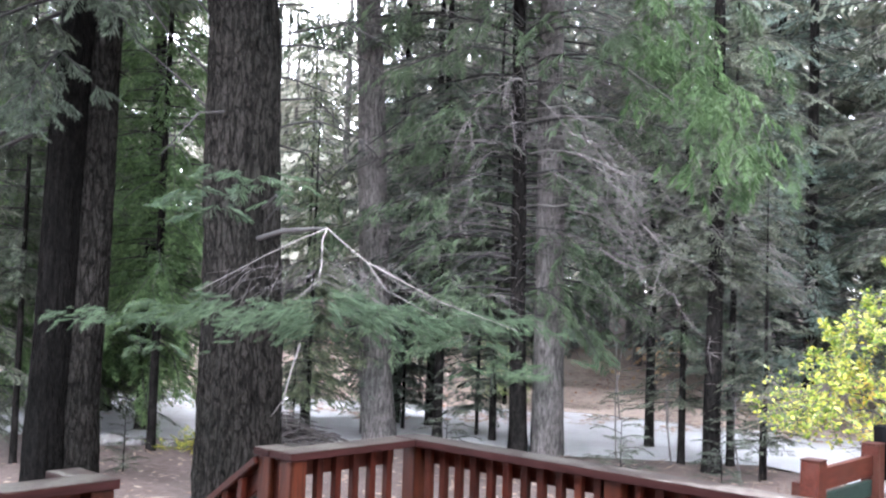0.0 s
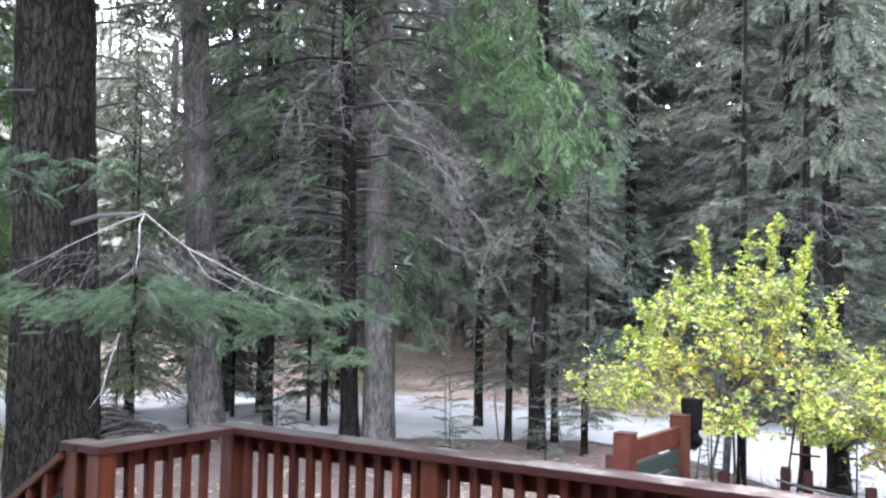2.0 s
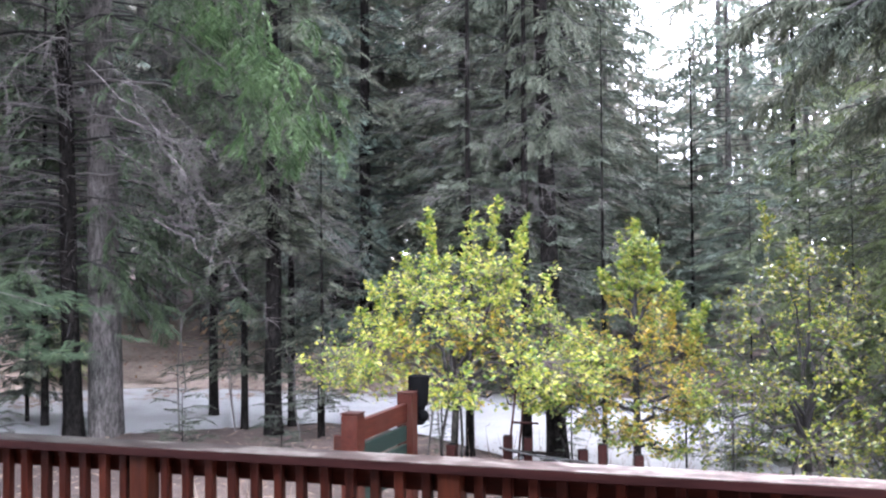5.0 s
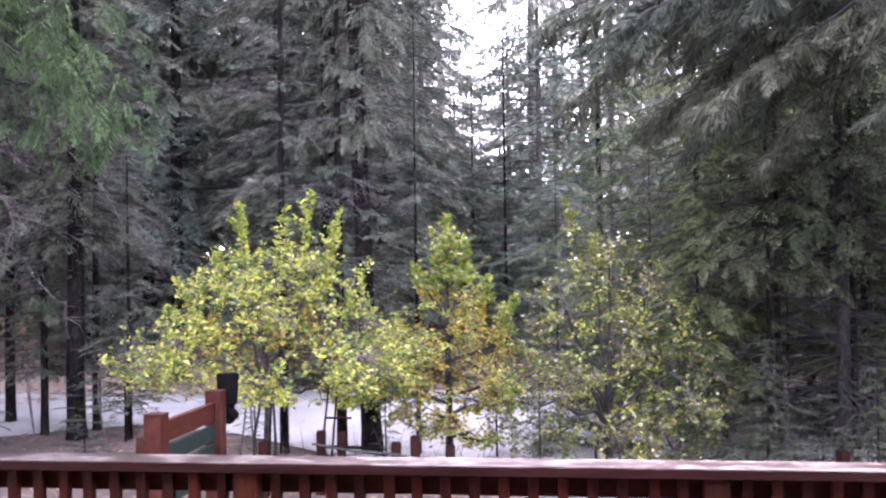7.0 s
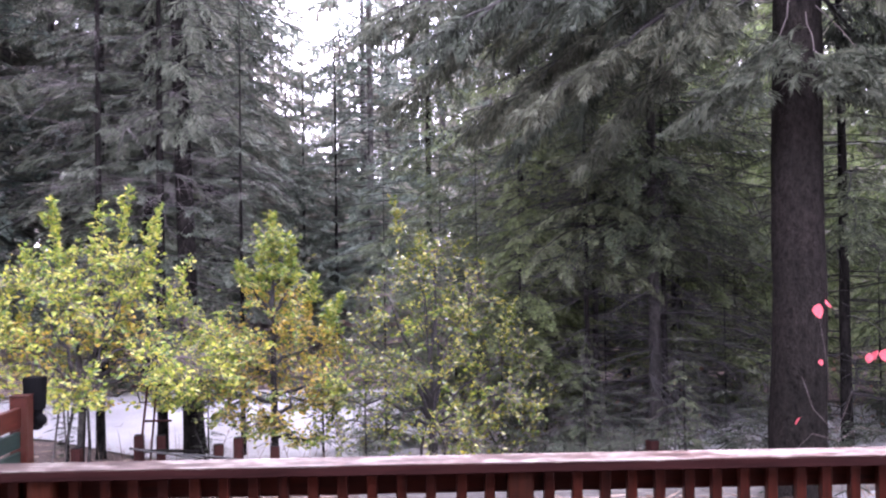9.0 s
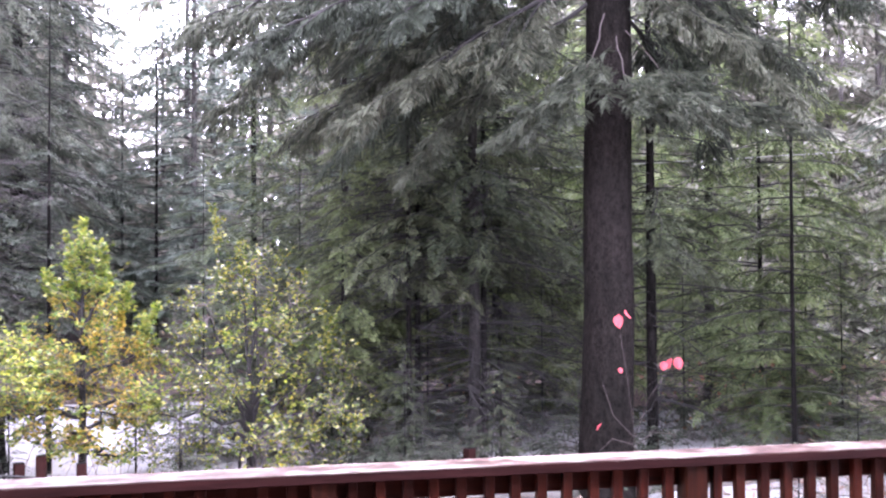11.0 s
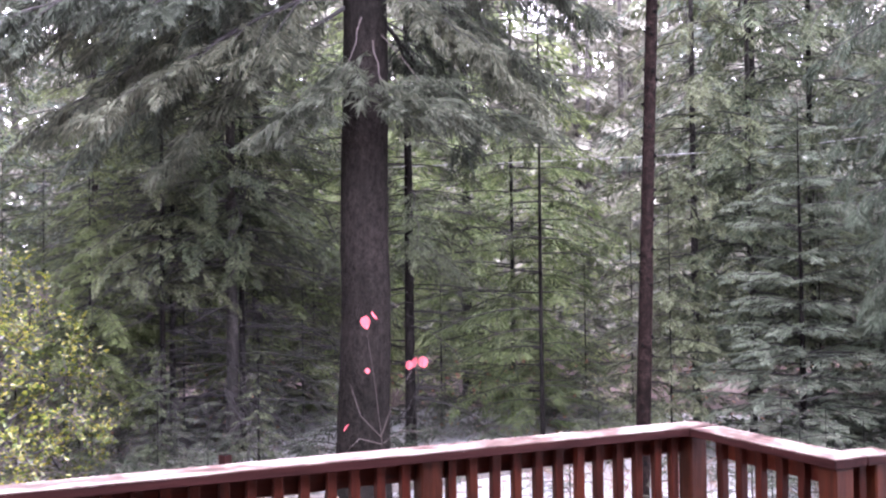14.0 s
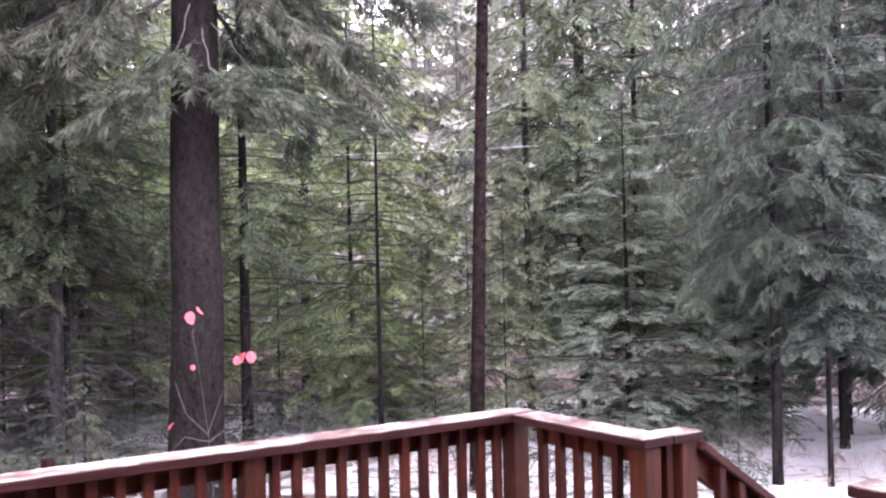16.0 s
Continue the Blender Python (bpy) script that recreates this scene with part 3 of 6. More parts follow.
# ---- conifers ----
def frond_template(rng, pairs, tufts, width, sag=0.3):
    """Triangles of a flat spray one metre long: side twigs in pairs, widest at a third of its length, arching over at their tips."""
    out = []
    for i in range(pairs + 1):
        s = 0.04 + 0.96 * i / pairs
        for side in (-1, 1):
            ang = side * radians(rng.uniform(38, 62)) * (1 - 0.72 * s ** 1.5)
            ln = (0.42 * (1 - s) ** 0.7 * min(1.0, 0.5 + 1.8 * s) + 0.15) * rng.uniform(0.7, 1.2)
            base = np.array([s, 0, -0.10 * s * s])
            d = np.array([math.cos(ang), math.sin(ang), rng.uniform(-sag, 0.06)])
            pw = np.array([-math.sin(ang), math.cos(ang), rng.uniform(-0.35, 0.35)]) * width * rng.uniform(0.5, 0.85)
            mid, tip = base + d * ln * rng.uniform(0.5, 0.68), base + d * ln + np.array([0, 0, -0.5 * sag * ln])
            out.append((base, mid - pw, tip))
            out.append((base, tip, mid + pw))
            for k in range(tufts):
                f = (k + rng.uniform(0.2, 0.95)) / tufts
                p = base + d * ln * f
                a2 = ang + rng.choice((-1, 1)) * rng.uniform(0.5, 1.15)
                nd = np.array([math.cos(a2), math.sin(a2), rng.uniform(-0.5, 0.15)])
                nl = rng.uniform(0.09, 0.17) * (1.1 - 0.4 * f)
                qw = np.array([-math.sin(a2), math.cos(a2), rng.uniform(-0.3, 0.3)]) * width * 0.85
                out.append((p - qw, p + qw, p + nd * nl))
    return np.array(out)


RNG = random.Random(7)
SOFT = [frond_template(RNG, 12, 2, 0.013, 0.3) for _ in range(5)]
FINE = [frond_template(RNG, 7, 2, 0.034) for _ in range(5)]
COARSE = [frond_template(RNG, 5, 1, 0.05) for _ in range(4)]
XFINE = [frond_template(RNG, 9, 3, 0.019, 0.5) for _ in range(5)]
FAR = [frond_template(RNG, 5, 0, 0.075) for _ in range(3)]


def place_fronds(rows, templates):
    """rows: x, y, z, heading, pitch, roll, size. All triangles of those sprays."""
    rows = np.array(rows, dtype=float)
    which = np.arange(len(rows)) % len(templates)
    out = []
    for w, tpl in enumerate(templates):
        r = rows[which == w]
        if not len(r):
            continue
        ch, sh, cp, sp, cr, sr = np.cos(r[:, 3]), np.sin(r[:, 3]), np.cos(r[:, 4]), np.sin(r[:, 4]), np.cos(r[:, 5]), np.sin(r[:, 5])
        ex = np.stack([ch * cp, sh * cp, sp], 1)
        side = np.stack([-sh, ch, 0 * ch], 1)
        up = np.cross(ex, side)
        ey = side * cr[:, None] + up * sr[:, None]
        ez = np.cross(ex, ey)
        m = np.stack([ex, ey, ez], 2) * r[:, 6][:, None, None]
        v = np.einsum("nij,tkj->ntki", m, tpl) + r[:, None, None, :3]
        out.append(v.reshape(-1, 3, 3))
    return np.concatenate(out)


def limb_rows(rng, start, az, length, rise, droop, count, size, hang, spread=1.0, first=0.08, roll=0.55):
    """Points of a limb and the sprays along it."""
    dx, dy = math.cos(az), math.sin(az)
    sway = rng.uniform(-0.28, 0.28)

    def at(s):
        return (start[0] + dx * length * s - dy * sway * length * s * s, start[1] + dy * length * s + dx * sway * length * s * s,
                start[2] + length * (rise * s - droop * s * s))
    pts = [at(s / 5) for s in range(6)]
    rows = []
    for i in range(count):
        s = first + (1 - first) * (i + rng.uniform(0.2, 0.8)) / count
        side = 1 if i % 2 else -1
        p = at(s)
        slope = rise - 2 * droop * s
        h = az + 2 * sway * s + side * radians(rng.uniform(25, 65)) * (1.15 - s) * spread
        rows.append((*p, h, math.atan(slope) * 0.7 - hang * rng.uniform(0.5, 1.4) + rng.uniform(-0.28, 0.22), rng.uniform(-roll, roll), size * rng.uniform(0.6, 1.25) * (1.1 - 0.45 * s)))
    return pts, rows


def crown(name, seed, z0, z1, limbs, radius, rise, droop, sprays, size, hang, leaf, templates, bare=0, shape=0.8, dead=0.0, wood=None, bare_zone=(0.2, 0.9), skip=None, whorl=0.0, boughs=0, top=9.0, thin=None):
    """Two shared meshes: limbs and needles. Limbs from z0 to z1; radius is the longest limb; bare: dead twigs without needles."""
    rng = random.Random(seed)
    lines, rows, high = [], [], []
    for i in range(limbs):
        f = (i + rng.random()) / limbs
        f = f ** 1.65
        z = z0 + (z1 - z0) * f
        if whorl:
            z = z0 + round((z - z0) / whorl) * whorl + rng.gauss(0, 0.1 * whorl)
        r = radius * (1 - f) ** shape * rng.uniform(0.55, 1.1) * min(1, 0.55 + 2.2 * f) + 0.25
        az = i * 2.39996 + rng.uniform(-0.5, 0.5)
        if skip and z < skip[2] and abs((az - skip[0] + math.pi) % (2 * math.pi) - math.pi) < skip[1]:
            continue
        pts, rw = limb_rows(rng, (0, 0, z), az, r, rise * rng.uniform(0.5, 1.4), droop * rng.uniform(0.6, 1.4), max(3, round(0.8 * sprays * r / radius)), size * (0.6 + 0.4 * r / radius), hang)
        lines.append((pts, [0.005 + 0.0065 * r * (1 - k / 5.2) for k in range(6)]))
        if z < top:
            rows += rw
            if boughs:
                for b2 in range(max(2, round(boughs * r / radius))):
                    s = 0.18 + 0.8 * (b2 + rng.random()) / max(2, round(boughs * r / radius))
                    k = min(4, int(s * 5))
                    p = Vector(pts[k]).lerp(Vector(pts[k + 1]), s * 5 - k)
                    turn = az + (1 if b2 % 2 else -1) * radians(rng.uniform(30, 75))
                    sub, srw = limb_rows(rng, p, turn, (0.45 * r * (1 - s) + 0.3) * rng.uniform(0.6, 1.2), rng.uniform(-0.3, 0.15), rng.uniform(0.1, 0.5), 4, size * rng.uniform(0.6, 0.95), hang, 1.3)
                    lines.append((sub[::2] + sub[-1:], [0.007, 0.006, 0.004, 0.002]))
                    rows += srw
        else:
            high += [(*q[:6], q[6] * 1.8) for q in rw[::3]]
    if thin is not None:
        rows = [q for q in rows if noise.noise(Vector(q[:3]) * 0.85 + Vector((seed, 0, 0))) > thin]
    twigs = []
    for i in range(bare):
        z = z0 + (z1 - z0) * rng.uniform(*bare_zone)
        az = rng.uniform(0, 2 * math.pi)
        r = radius * rng.uniform(0.35, 0.95) * (1 - (z - z0) / (z1 - z0)) ** shape + 0.2
        pts, _ = limb_rows(rng, (0, 0, z), az, r, rise * rng.uniform(0.3, 1.2), droop * rng.uniform(0.4, 1.0), 1, 0.1, 0)
        stout = 2.4 if dead else 1.0
        twigs.append((pts, [stout * (0.002 + 0.0018 * r * (1 - k / 5.2)) for k in range(6)]))
        for q in range(9):
            p = Vector(pts[rng.randint(2, 5)])
            d = Vector((math.cos(az) + rng.uniform(-0.9, 0.9), math.sin(az) + rng.uniform(-0.9, 0.9), rng.uniform(-1.3, 0.2))) * rng.uniform(0.2, 0.6)
            twigs.append(([p, p + d * 0.5 + Vector((0, 0, 0.03)), p + d], [0.0032 * stout ** 0.5, 0.0026 * stout ** 0.5, 0.0012]))
    branch_me = tubes_mesh("branchwork", lines, wood or TWIG_DARK)
    tris = place_fronds(rows, templates) if rows else np.zeros((0, 3, 3))
    if high:
        tris = np.concatenate([tris, place_fronds(high, FAR)])
    leaf_me = tri_mesh("crown", tris, leaf)
    twig_me = tubes_mesh("dead_branchwork", twigs, TWIG_DARK if dead else TWIG_GREY) if twigs else None
    return branch_me, leaf_me, twig_me


def trunk_mesh(diam, height, mat, rough=0.0, lean=(0, 0), sides=12, rings=14, seed=0, flare=0.35, dense_to=None):
    """A tapered trunk with a flared foot; rough: depth of the bark's ridges in metres."""
    rng = random.Random(seed)
    ox, oy = rng.uniform(0, 50), rng.uniform(0, 50)
    verts, faces = [], []
    for j in range(rings + 1):
        s = j / rings
        z = height * s ** 1.4 if dense_to is None else (dense_to * s / 0.85 if s <= 0.85 else dense_to + (height - dense_to) * (s - 0.85) / 0.15)
        base = diam / 2 * (1 - 0.93 * (z / height) ** 1.1) * (1 + flare * math.exp(-z / (0.9 * diam + 0.05)))
        cx = lean[0] * z + 0.02 * diam * noise.noise((ox, z * 0.4, 0)) * 6 * min(1, z)
        cy = lean[1] * z + 0.02 * diam * noise.noise((oy, z * 0.4, 5)) * 6 * min(1, z)
        for k in range(sides):
            a = 2 * math.pi * k / sides
            r = base
            if rough:
                ridge = 1 - abs(noise.noise((math.cos(a) * 5.5 + ox, math.sin(a) * 5.5, z * 0.75))) * 2.6
                ridge += 0.5 * noise.noise((math.cos(a) * 13, math.sin(a) * 13 + oy, z * 2.8)) + 0.3 * noise.noise((math.cos(a) * 25, math.sin(a) * 25 + oy, z * 9))
                r += rough * ridge
            else:
                r *= 1 + 0.06 * noise.noise((math.cos(a) * 2 + ox, math.sin(a) * 2, z * 1.5))
            verts.append((cx + math.cos(a) * r, cy + math.sin(a) * r, z - 0.12))
    for j in range(rings):
        for k in range(sides):
            a, b3 = j * sides + k, j * sides + (k + 1) % sides
            faces.append((a, b3, b3 + sides, a + sides))
    faces.append(tuple(range(rings * sides, (rings + 1) * sides)))
    return mesh_from("trunk", verts, faces, mat, True)


# shared crowns
CR = {
    "young_fir": crown("young", 11, 0.45, 9.0, 120, 2.1, 0.15, 0.25, 12, 0.5, 0.1, FIR_SILVER, FINE, whorl=0.3, top=6.3),
    "silver_fir": crown("silverfir", 29, 0.4, 4.3, 125, 1.4, 0.2, 0.16, 14, 0.36, 0.05, FIR_SILVER, FINE, whorl=0.3),
    "tall_fir": crown("tall", 12, 1.3, 20.0, 215, 3.1, 0.1, 0.34, 13, 0.66, 0.25, FIR_DARK, FINE, 3, 0.65, top=8.4, thin=-0.1),
    "sparse_fir": crown("sparse", 13, 0.5, 10.0, 105, 1.9, 0.1, 0.26, 14, 0.46, 0.28, FIR_OLIVE, FINE, 16, whorl=0.28, top=6.3, skip=(radians(-114), 0.75, 99)),
    "light_fir": crown("light", 43, 0.6, 9.0, 110, 2.2, 0.12, 0.26, 11, 0.55, 0.25, FIR_LIGHT, FINE, whorl=0.3, top=6.3),
    "soft_fir": crown("soft", 34, 1.2, 13.0, 110, 1.9, 0.05, 0.35, 7, 0.42, 0.5, FIR_HANG, XFINE, 14, boughs=5, top=6.3),
    "deep_fir": crown("deep", 47, 0.9, 12.0, 120, 1.9, 0.04, 0.24, 14, 0.46, 0.25, FIR_DEEP, FINE, 20, whorl=0.34, top=7.0),
    "green_fir": crown("green", 14, 0.5, 13.0, 170, 2.6, 0.12, 0.3, 14, 0.6, 0.3, FIR_GREEN, FINE, top=7.5),
    "old_cedar": crown("cedar", 15, 2.5, 17.0, 190, 4.3, 0.25, 0.55, 8, 0.6, 0.45, FIR_GREY, XFINE, 210, 0.6, 0.0, None, (0.0, 0.5), (radians(-44), 0.62, 6.0), boughs=5, top=7.5, thin=-0.2),
    "drooping_fir": crown("droop", 16, 6.6, 18.0, 90, 4.0, 0.0, 0.36, 12, 0.5, 0.4, FIR_DIM, XFINE, 10, 0.5, 0.0, None, (0.0, 0.6), (radians(-111), 0.30, 8.0), boughs=4, top=7.5),
    "lush_fir": crown("lush", 57, 0.8, 13.0, 170, 2.5, 0.08, 0.36, 14, 0.62, 0.45, FIR_FRESH, FINE, top=7.5),
    "blue_fir": crown("blue", 58, 0.5, 10.5, 150, 2.1, 0.16, 0.22, 13, 0.55, 0.08, FIR_BLUE, FINE, whorl=0.42, top=8.4),
    "bush_fir": crown("bush", 59, 1.0, 5.2, 80, 0.95, 0.1, 0.3, 12, 0.4, 0.35, FIR_OLIVE, FINE),
    "bare_fir": crown("bare", 61, 2.5, 12.0, 80, 1.7, 0.05, 0.3, 13, 0.46, 0.3, FIR_SHADE, FINE, 44, whorl=0.32, top=6.3, dead=1.0, bare_zone=(-0.22, 0.12)),
    "back_fir": crown("back", 62, 1.5, 13.0, 130, 2.4, 0.0, 0.3, 13, 0.6, 0.35, FIR_SHADE, FINE, whorl=0.3, top=7.5),
    "seedling": crown("seedling", 27, 0.1, 1.6, 26, 0.6, 0.4, 0.35, 6, 0.24, 0.0, FIR_DARK, COARSE),
    "sapling": crown("sapling", 41, 0.2, 4.4, 64, 0.95, 0.12, 0.26, 8, 0.36, 0.2, FIR_SHADE, FINE, 8, whorl=0.26),
    "silver_tall": crown("silver", 17, 1.3, 19.0, 205, 2.9, 0.1, 0.3, 12, 0.68, 0.22, FIR_BLUE, FINE, 2, 0.65, top=8.4, thin=-0.2),
    "high_crown": crown("high", 18, 9.0, 24.0, 70, 3.2, 0.1, 0.3, 9, 0.95, 0.2, FIR_DARK, COARSE, 14, 0.6),
    # broad dense top, added out of view to cut the sky light
    "shading_crown": crown("dense", 51, 7.4, 25.0, 130, 5.2, 0.12, 0.34, 13, 1.5, 0.2, FIR_DARK, FAR, 0, 0.5, top=99.0),
    "thin_fir": crown("thin", 19, 0.9, 7.0, 55, 1.2, 0.0, 0.14, 8, 0.38, 0.12, FIR_DARK, FINE, 20),
    "mid_fir": crown("mid", 20, 0.9, 15.0, 155, 2.4, 0.12, 0.3, 13, 0.54, 0.3, FIR_DARK, FINE, 3, top=7.5),
    "dark_mid": crown("darkmid", 23, 0.6, 15.0, 165, 2.7, 0.05, 0.26, 13, 0.6, 0.24, FIR_DARK, FINE, 3, top=7.5),
}
LABEL = {
    "young_fir": ("fir_tree", "young silvery green fir with layered branches"),
    "silver_fir": ("fir_tree", "short silvery fir with tiers of pale branches"),
    "tall_fir": ("fir_tree", "tall dark fir with dense hanging branches"),
    "sparse_fir": ("fir_tree", "slender fir with sparse level green branches"),
    "bare_fir": ("fir_tree", "slender fir with a bare lower stem and dead twigs"),
    "back_fir": ("fir_tree", "dense deep green fir in the shade of the wood"),
    "lush_fir": ("fir_tree", "lush fresh green conifer with hanging sprays"),
    "blue_fir": ("fir_tree", "broad blue-green fir with tiers of level boughs"),
    "bush_fir": ("fir_tree", "bushy olive-green young conifer at the wood's edge"),
    "green_fir": ("fir_tree", "bushy fresh green fir at the wood's edge"),
    "old_cedar": ("cedar_tree", "old grey-green cedar with drooping half-dead limbs"),
    "drooping_fir": ("fir_tree", "big fir with long drooping grey-green limbs"),
    "silver_tall": ("fir_tree", "tall blue-green fir behind the road"),
    "high_crown": ("pine_tree", "tall conifer with a bare lower trunk"),
    "shading_crown": ("pine_tree", "old conifer with a dense shading crown added above"),
    "thin_fir": ("fir_tree", "thin dark half-bare understory fir"),
    "deep_fir": ("fir_tree", "slender dark fir with flat layered boughs"),
    "light_fir": ("fir_tree", "pale yellow-green fir beyond the clearing"),
    "soft_fir": ("fir_tree", "fir with soft hanging grey-green sprays"),
    "mid_fir": ("fir_tree", "grey-green fir with level branches"),
    "sapling": ("fir_tree", "low conifer sapling with dense small branches"),
    "seedling": ("fir_seedling", "knee-high grey-green fir seedling in the verge"),
    "dark_mid": ("fir_tree", "dense dark fir with low boughs"),
}


def conifer(style, x, y, diam, height, scale=1.0, mat=None, turn=None, label="", rough=0.0, lean=(0, 0), sides=12, rings=14, dense_to=None, lift=0.0, wide=1.0):
    name, text = LABEL[style]
    rng = random.Random(round(x * 97 + y * 31))
    tree = empty(name, x, y, ground_height(x, y), label or text, "tree", "conifers round the yard")
    child("trunk", trunk_mesh(diam, height, mat or BARK_DARK, rough, lean, sides, rings, round(x * 13 + y * 7), 0.12 if rough else 0.3, dense_to), tree)
    m = Matrix.LocRotScale((lean[0] * 3, lean[1] * 3, lift), Euler((0, 0, radians(turn) if turn is not None else rng.uniform(0, 6.28))), (scale * wide, scale * wide, scale))
    branch_me, leaf_me, twig_me = CR[style]
    tagged(child("branchwork", branch_me, tree, m), "", "", "", "stuff")
    tagged(child("crown", leaf_me, tree, m), "", "", "", "stuff")
    if twig_me:
        tagged(child("dead_branchwork", twig_me, tree, m), "dark dead twigs" if style == "bare_fir" else "bleached bare twigs", "", "", "stuff")
    return tree


# large trunks near the deck
# the unseen crowns of these two are added to shade trunks and left deck
oldest = conifer("shading_crown", -9.06, 6.77, 0.84, 27, 1.0, BARK_GREY, 40, "massive old conifer with deeply furrowed grey bark", 0.036, (-0.0215, -0.0276), 96, 110, 9.0, 0.6, 1.45)
# left stem's shade is put into a blacker bark than its twin's
twin = conifer("shading_crown", -11.99, 6.07, 0.50, 27, 1.0, BARK_BLACK, 200, "massive dark conifer with a split furrowed trunk", 0.024, (0.035, 0.01), 80, 90, 9.0)
conifer("drooping_fir", 3.735, 10.155, 0.54, 24, 1.0, BARK_RED, 0, "big reddish-brown fir with long drooping limbs", 0.008, (0.011, -0.004), 64, 80, 9.0)
conifer("high_crown", 6.04, 8.55, 0.15, 16, 0.7, BARK_POLE, 80, "slim straight conifer with knotty reddish bark", 0.004, (0.03, -0.02), 20, 60, 8.0)
child("twin_trunk", trunk_mesh(0.44, 25, BARK_GREY, 0.022, (0.03, 0.0), 64, 80, 91, 0.12, 9.0), twin, pose(0.165, 0.33, 0), "lighter grey twin of the dark trunk")


def sweeping_bough(tree, z0, az, length, z1, leaf, wood, seed, side=14, needles="bough_needles", size=0.4, thick=0.03, name="sweeping_bough"):
    """A long drooping bough from a trunk's axis at z0 to its tip at z1, with side branches that hang and carry flat sprays."""
    rng = random.Random(seed)
    az = radians(az)
    sway = rng.uniform(-0.12, 0.12)

    def at(s):
        out, off = length * s, sway * length * s * s
        return Vector((math.cos(az) * out - math.sin(az) * off, math.sin(az) * out + math.cos(az) * off, z0 + (z1 - z0) * (0.62 * s + 0.38 * s * s)))
    pts = [at(k / 9) for k in range(10)]
    lines, rows = [(pts, [thick * (1 - 0.09 * k) for k in range(10)])], []
    for i in range(side):
        s = 0.16 + 0.84 * (i + rng.random()) / side
        turn = az + (1 if i % 2 else -1) * radians(rng.uniform(25, 60)) * (1.1 - 0.6 * s)
        ln = (0.36 * length * (1 - s) + 0.3) * rng.uniform(0.7, 1.2)
        p, fall = at(s), rng.uniform(0.45, 0.95)
        tw = [p + Vector((math.cos(turn), math.sin(turn), 0)) * ln * k / 4 + Vector((0, 0, -fall * ln * (k / 4) ** 1.3)) for k in range(5)]
        lines.append((tw, [0.011, 0.009, 0.007, 0.004, 0.002]))
        for q in range(max(4, round(ln * 9))):
            f = rng.uniform(0.05, 1.0)
            k = min(3, int(f * 4))
            c = tw[k].lerp(tw[k + 1], f * 4 - k)
            rows.append((*c, turn + rng.choice((-1, 1)) * rng.uniform(0.2, 0.9), -rng.uniform(0.25, 0.95), rng.uniform(-0.6, 0.6), size * rng.uniform(0.6, 1.15)))
    for i in range(round(length * 6)):
        s = rng.uniform(0.2, 1.0)
        rows.append((*at(s), az + rng.uniform(-0.9, 0.9), -rng.uniform(0.3, 1.0), rng.uniform(-0.6, 0.6), size * rng.uniform(0.6, 1.1)))
    bough = child(name, tubes_mesh(name, lines, wood, 5), tree)
    tagged(child(needles, tri_mesh(needles, place_fronds(rows, XFINE), leaf), bough), "", "", "", "stuff")
    return bough


for k, (z0, az, length, z1) in enumerate(((6.0, -70, 2.4, 4.3), (5.6, -95, 2.6, 3.8), (5.4, -40, 1.7, 4.2), (6.6, -20, 2.2, 5.2), (4.6, 215, 2.4, 3.2), (6.4, 250, 2.6, 4.6), (5.8, -60, 1.6, 4.6), (4.4, 235, 2.2, 2.9), (6.9, -75, 2.0, 5.4))):
    sweeping_bough(twin, z0, az, length, z1, FIR_DEEP, TWIG_DARK, 90 + k, 12, size=0.32)
# boughs of the big fir that sweep across its trunk
big_fir = [o for o in bpy.data.objects if o.name.startswith("fir_tree") and o.parent is None][0]
foot = big_fir.matrix_basis.translation
for k, (z0, az, length, z1) in enumerate(((6.2, 160, 4.0, 4.25), (5.9, 172, 4.1, 4.95), (6.0, 186, 3.6, 4.4), (5.7, 152, 3.3, 3.95), (5.5, 168, 2.6, 3.6), (5.4, 195, 2.5, 3.85), (5.2, 176, 1.7, 3.6),
                                          (6.4, 178, 3.0, 5.0), (6.6, 165, 3.4, 5.6), (7.0, 150, 4.0, 5.6), (7.0, 190, 3.2, 5.6), (5.9, 205, 2.4, 4.7), (5.6, -5, 1.9, 4.5), (5.5, -35, 1.7, 4.1), (5.2, 18, 1.5, 4.0), (6.2, -15, 2.4, 5.2), (6.3, 25, 2.2, 5.0))):
    sweeping_bough(big_fir, z0, az, length, z1, FIR_DIM, TWIG_DARK, 60 + k)
rng = random.Random(5)
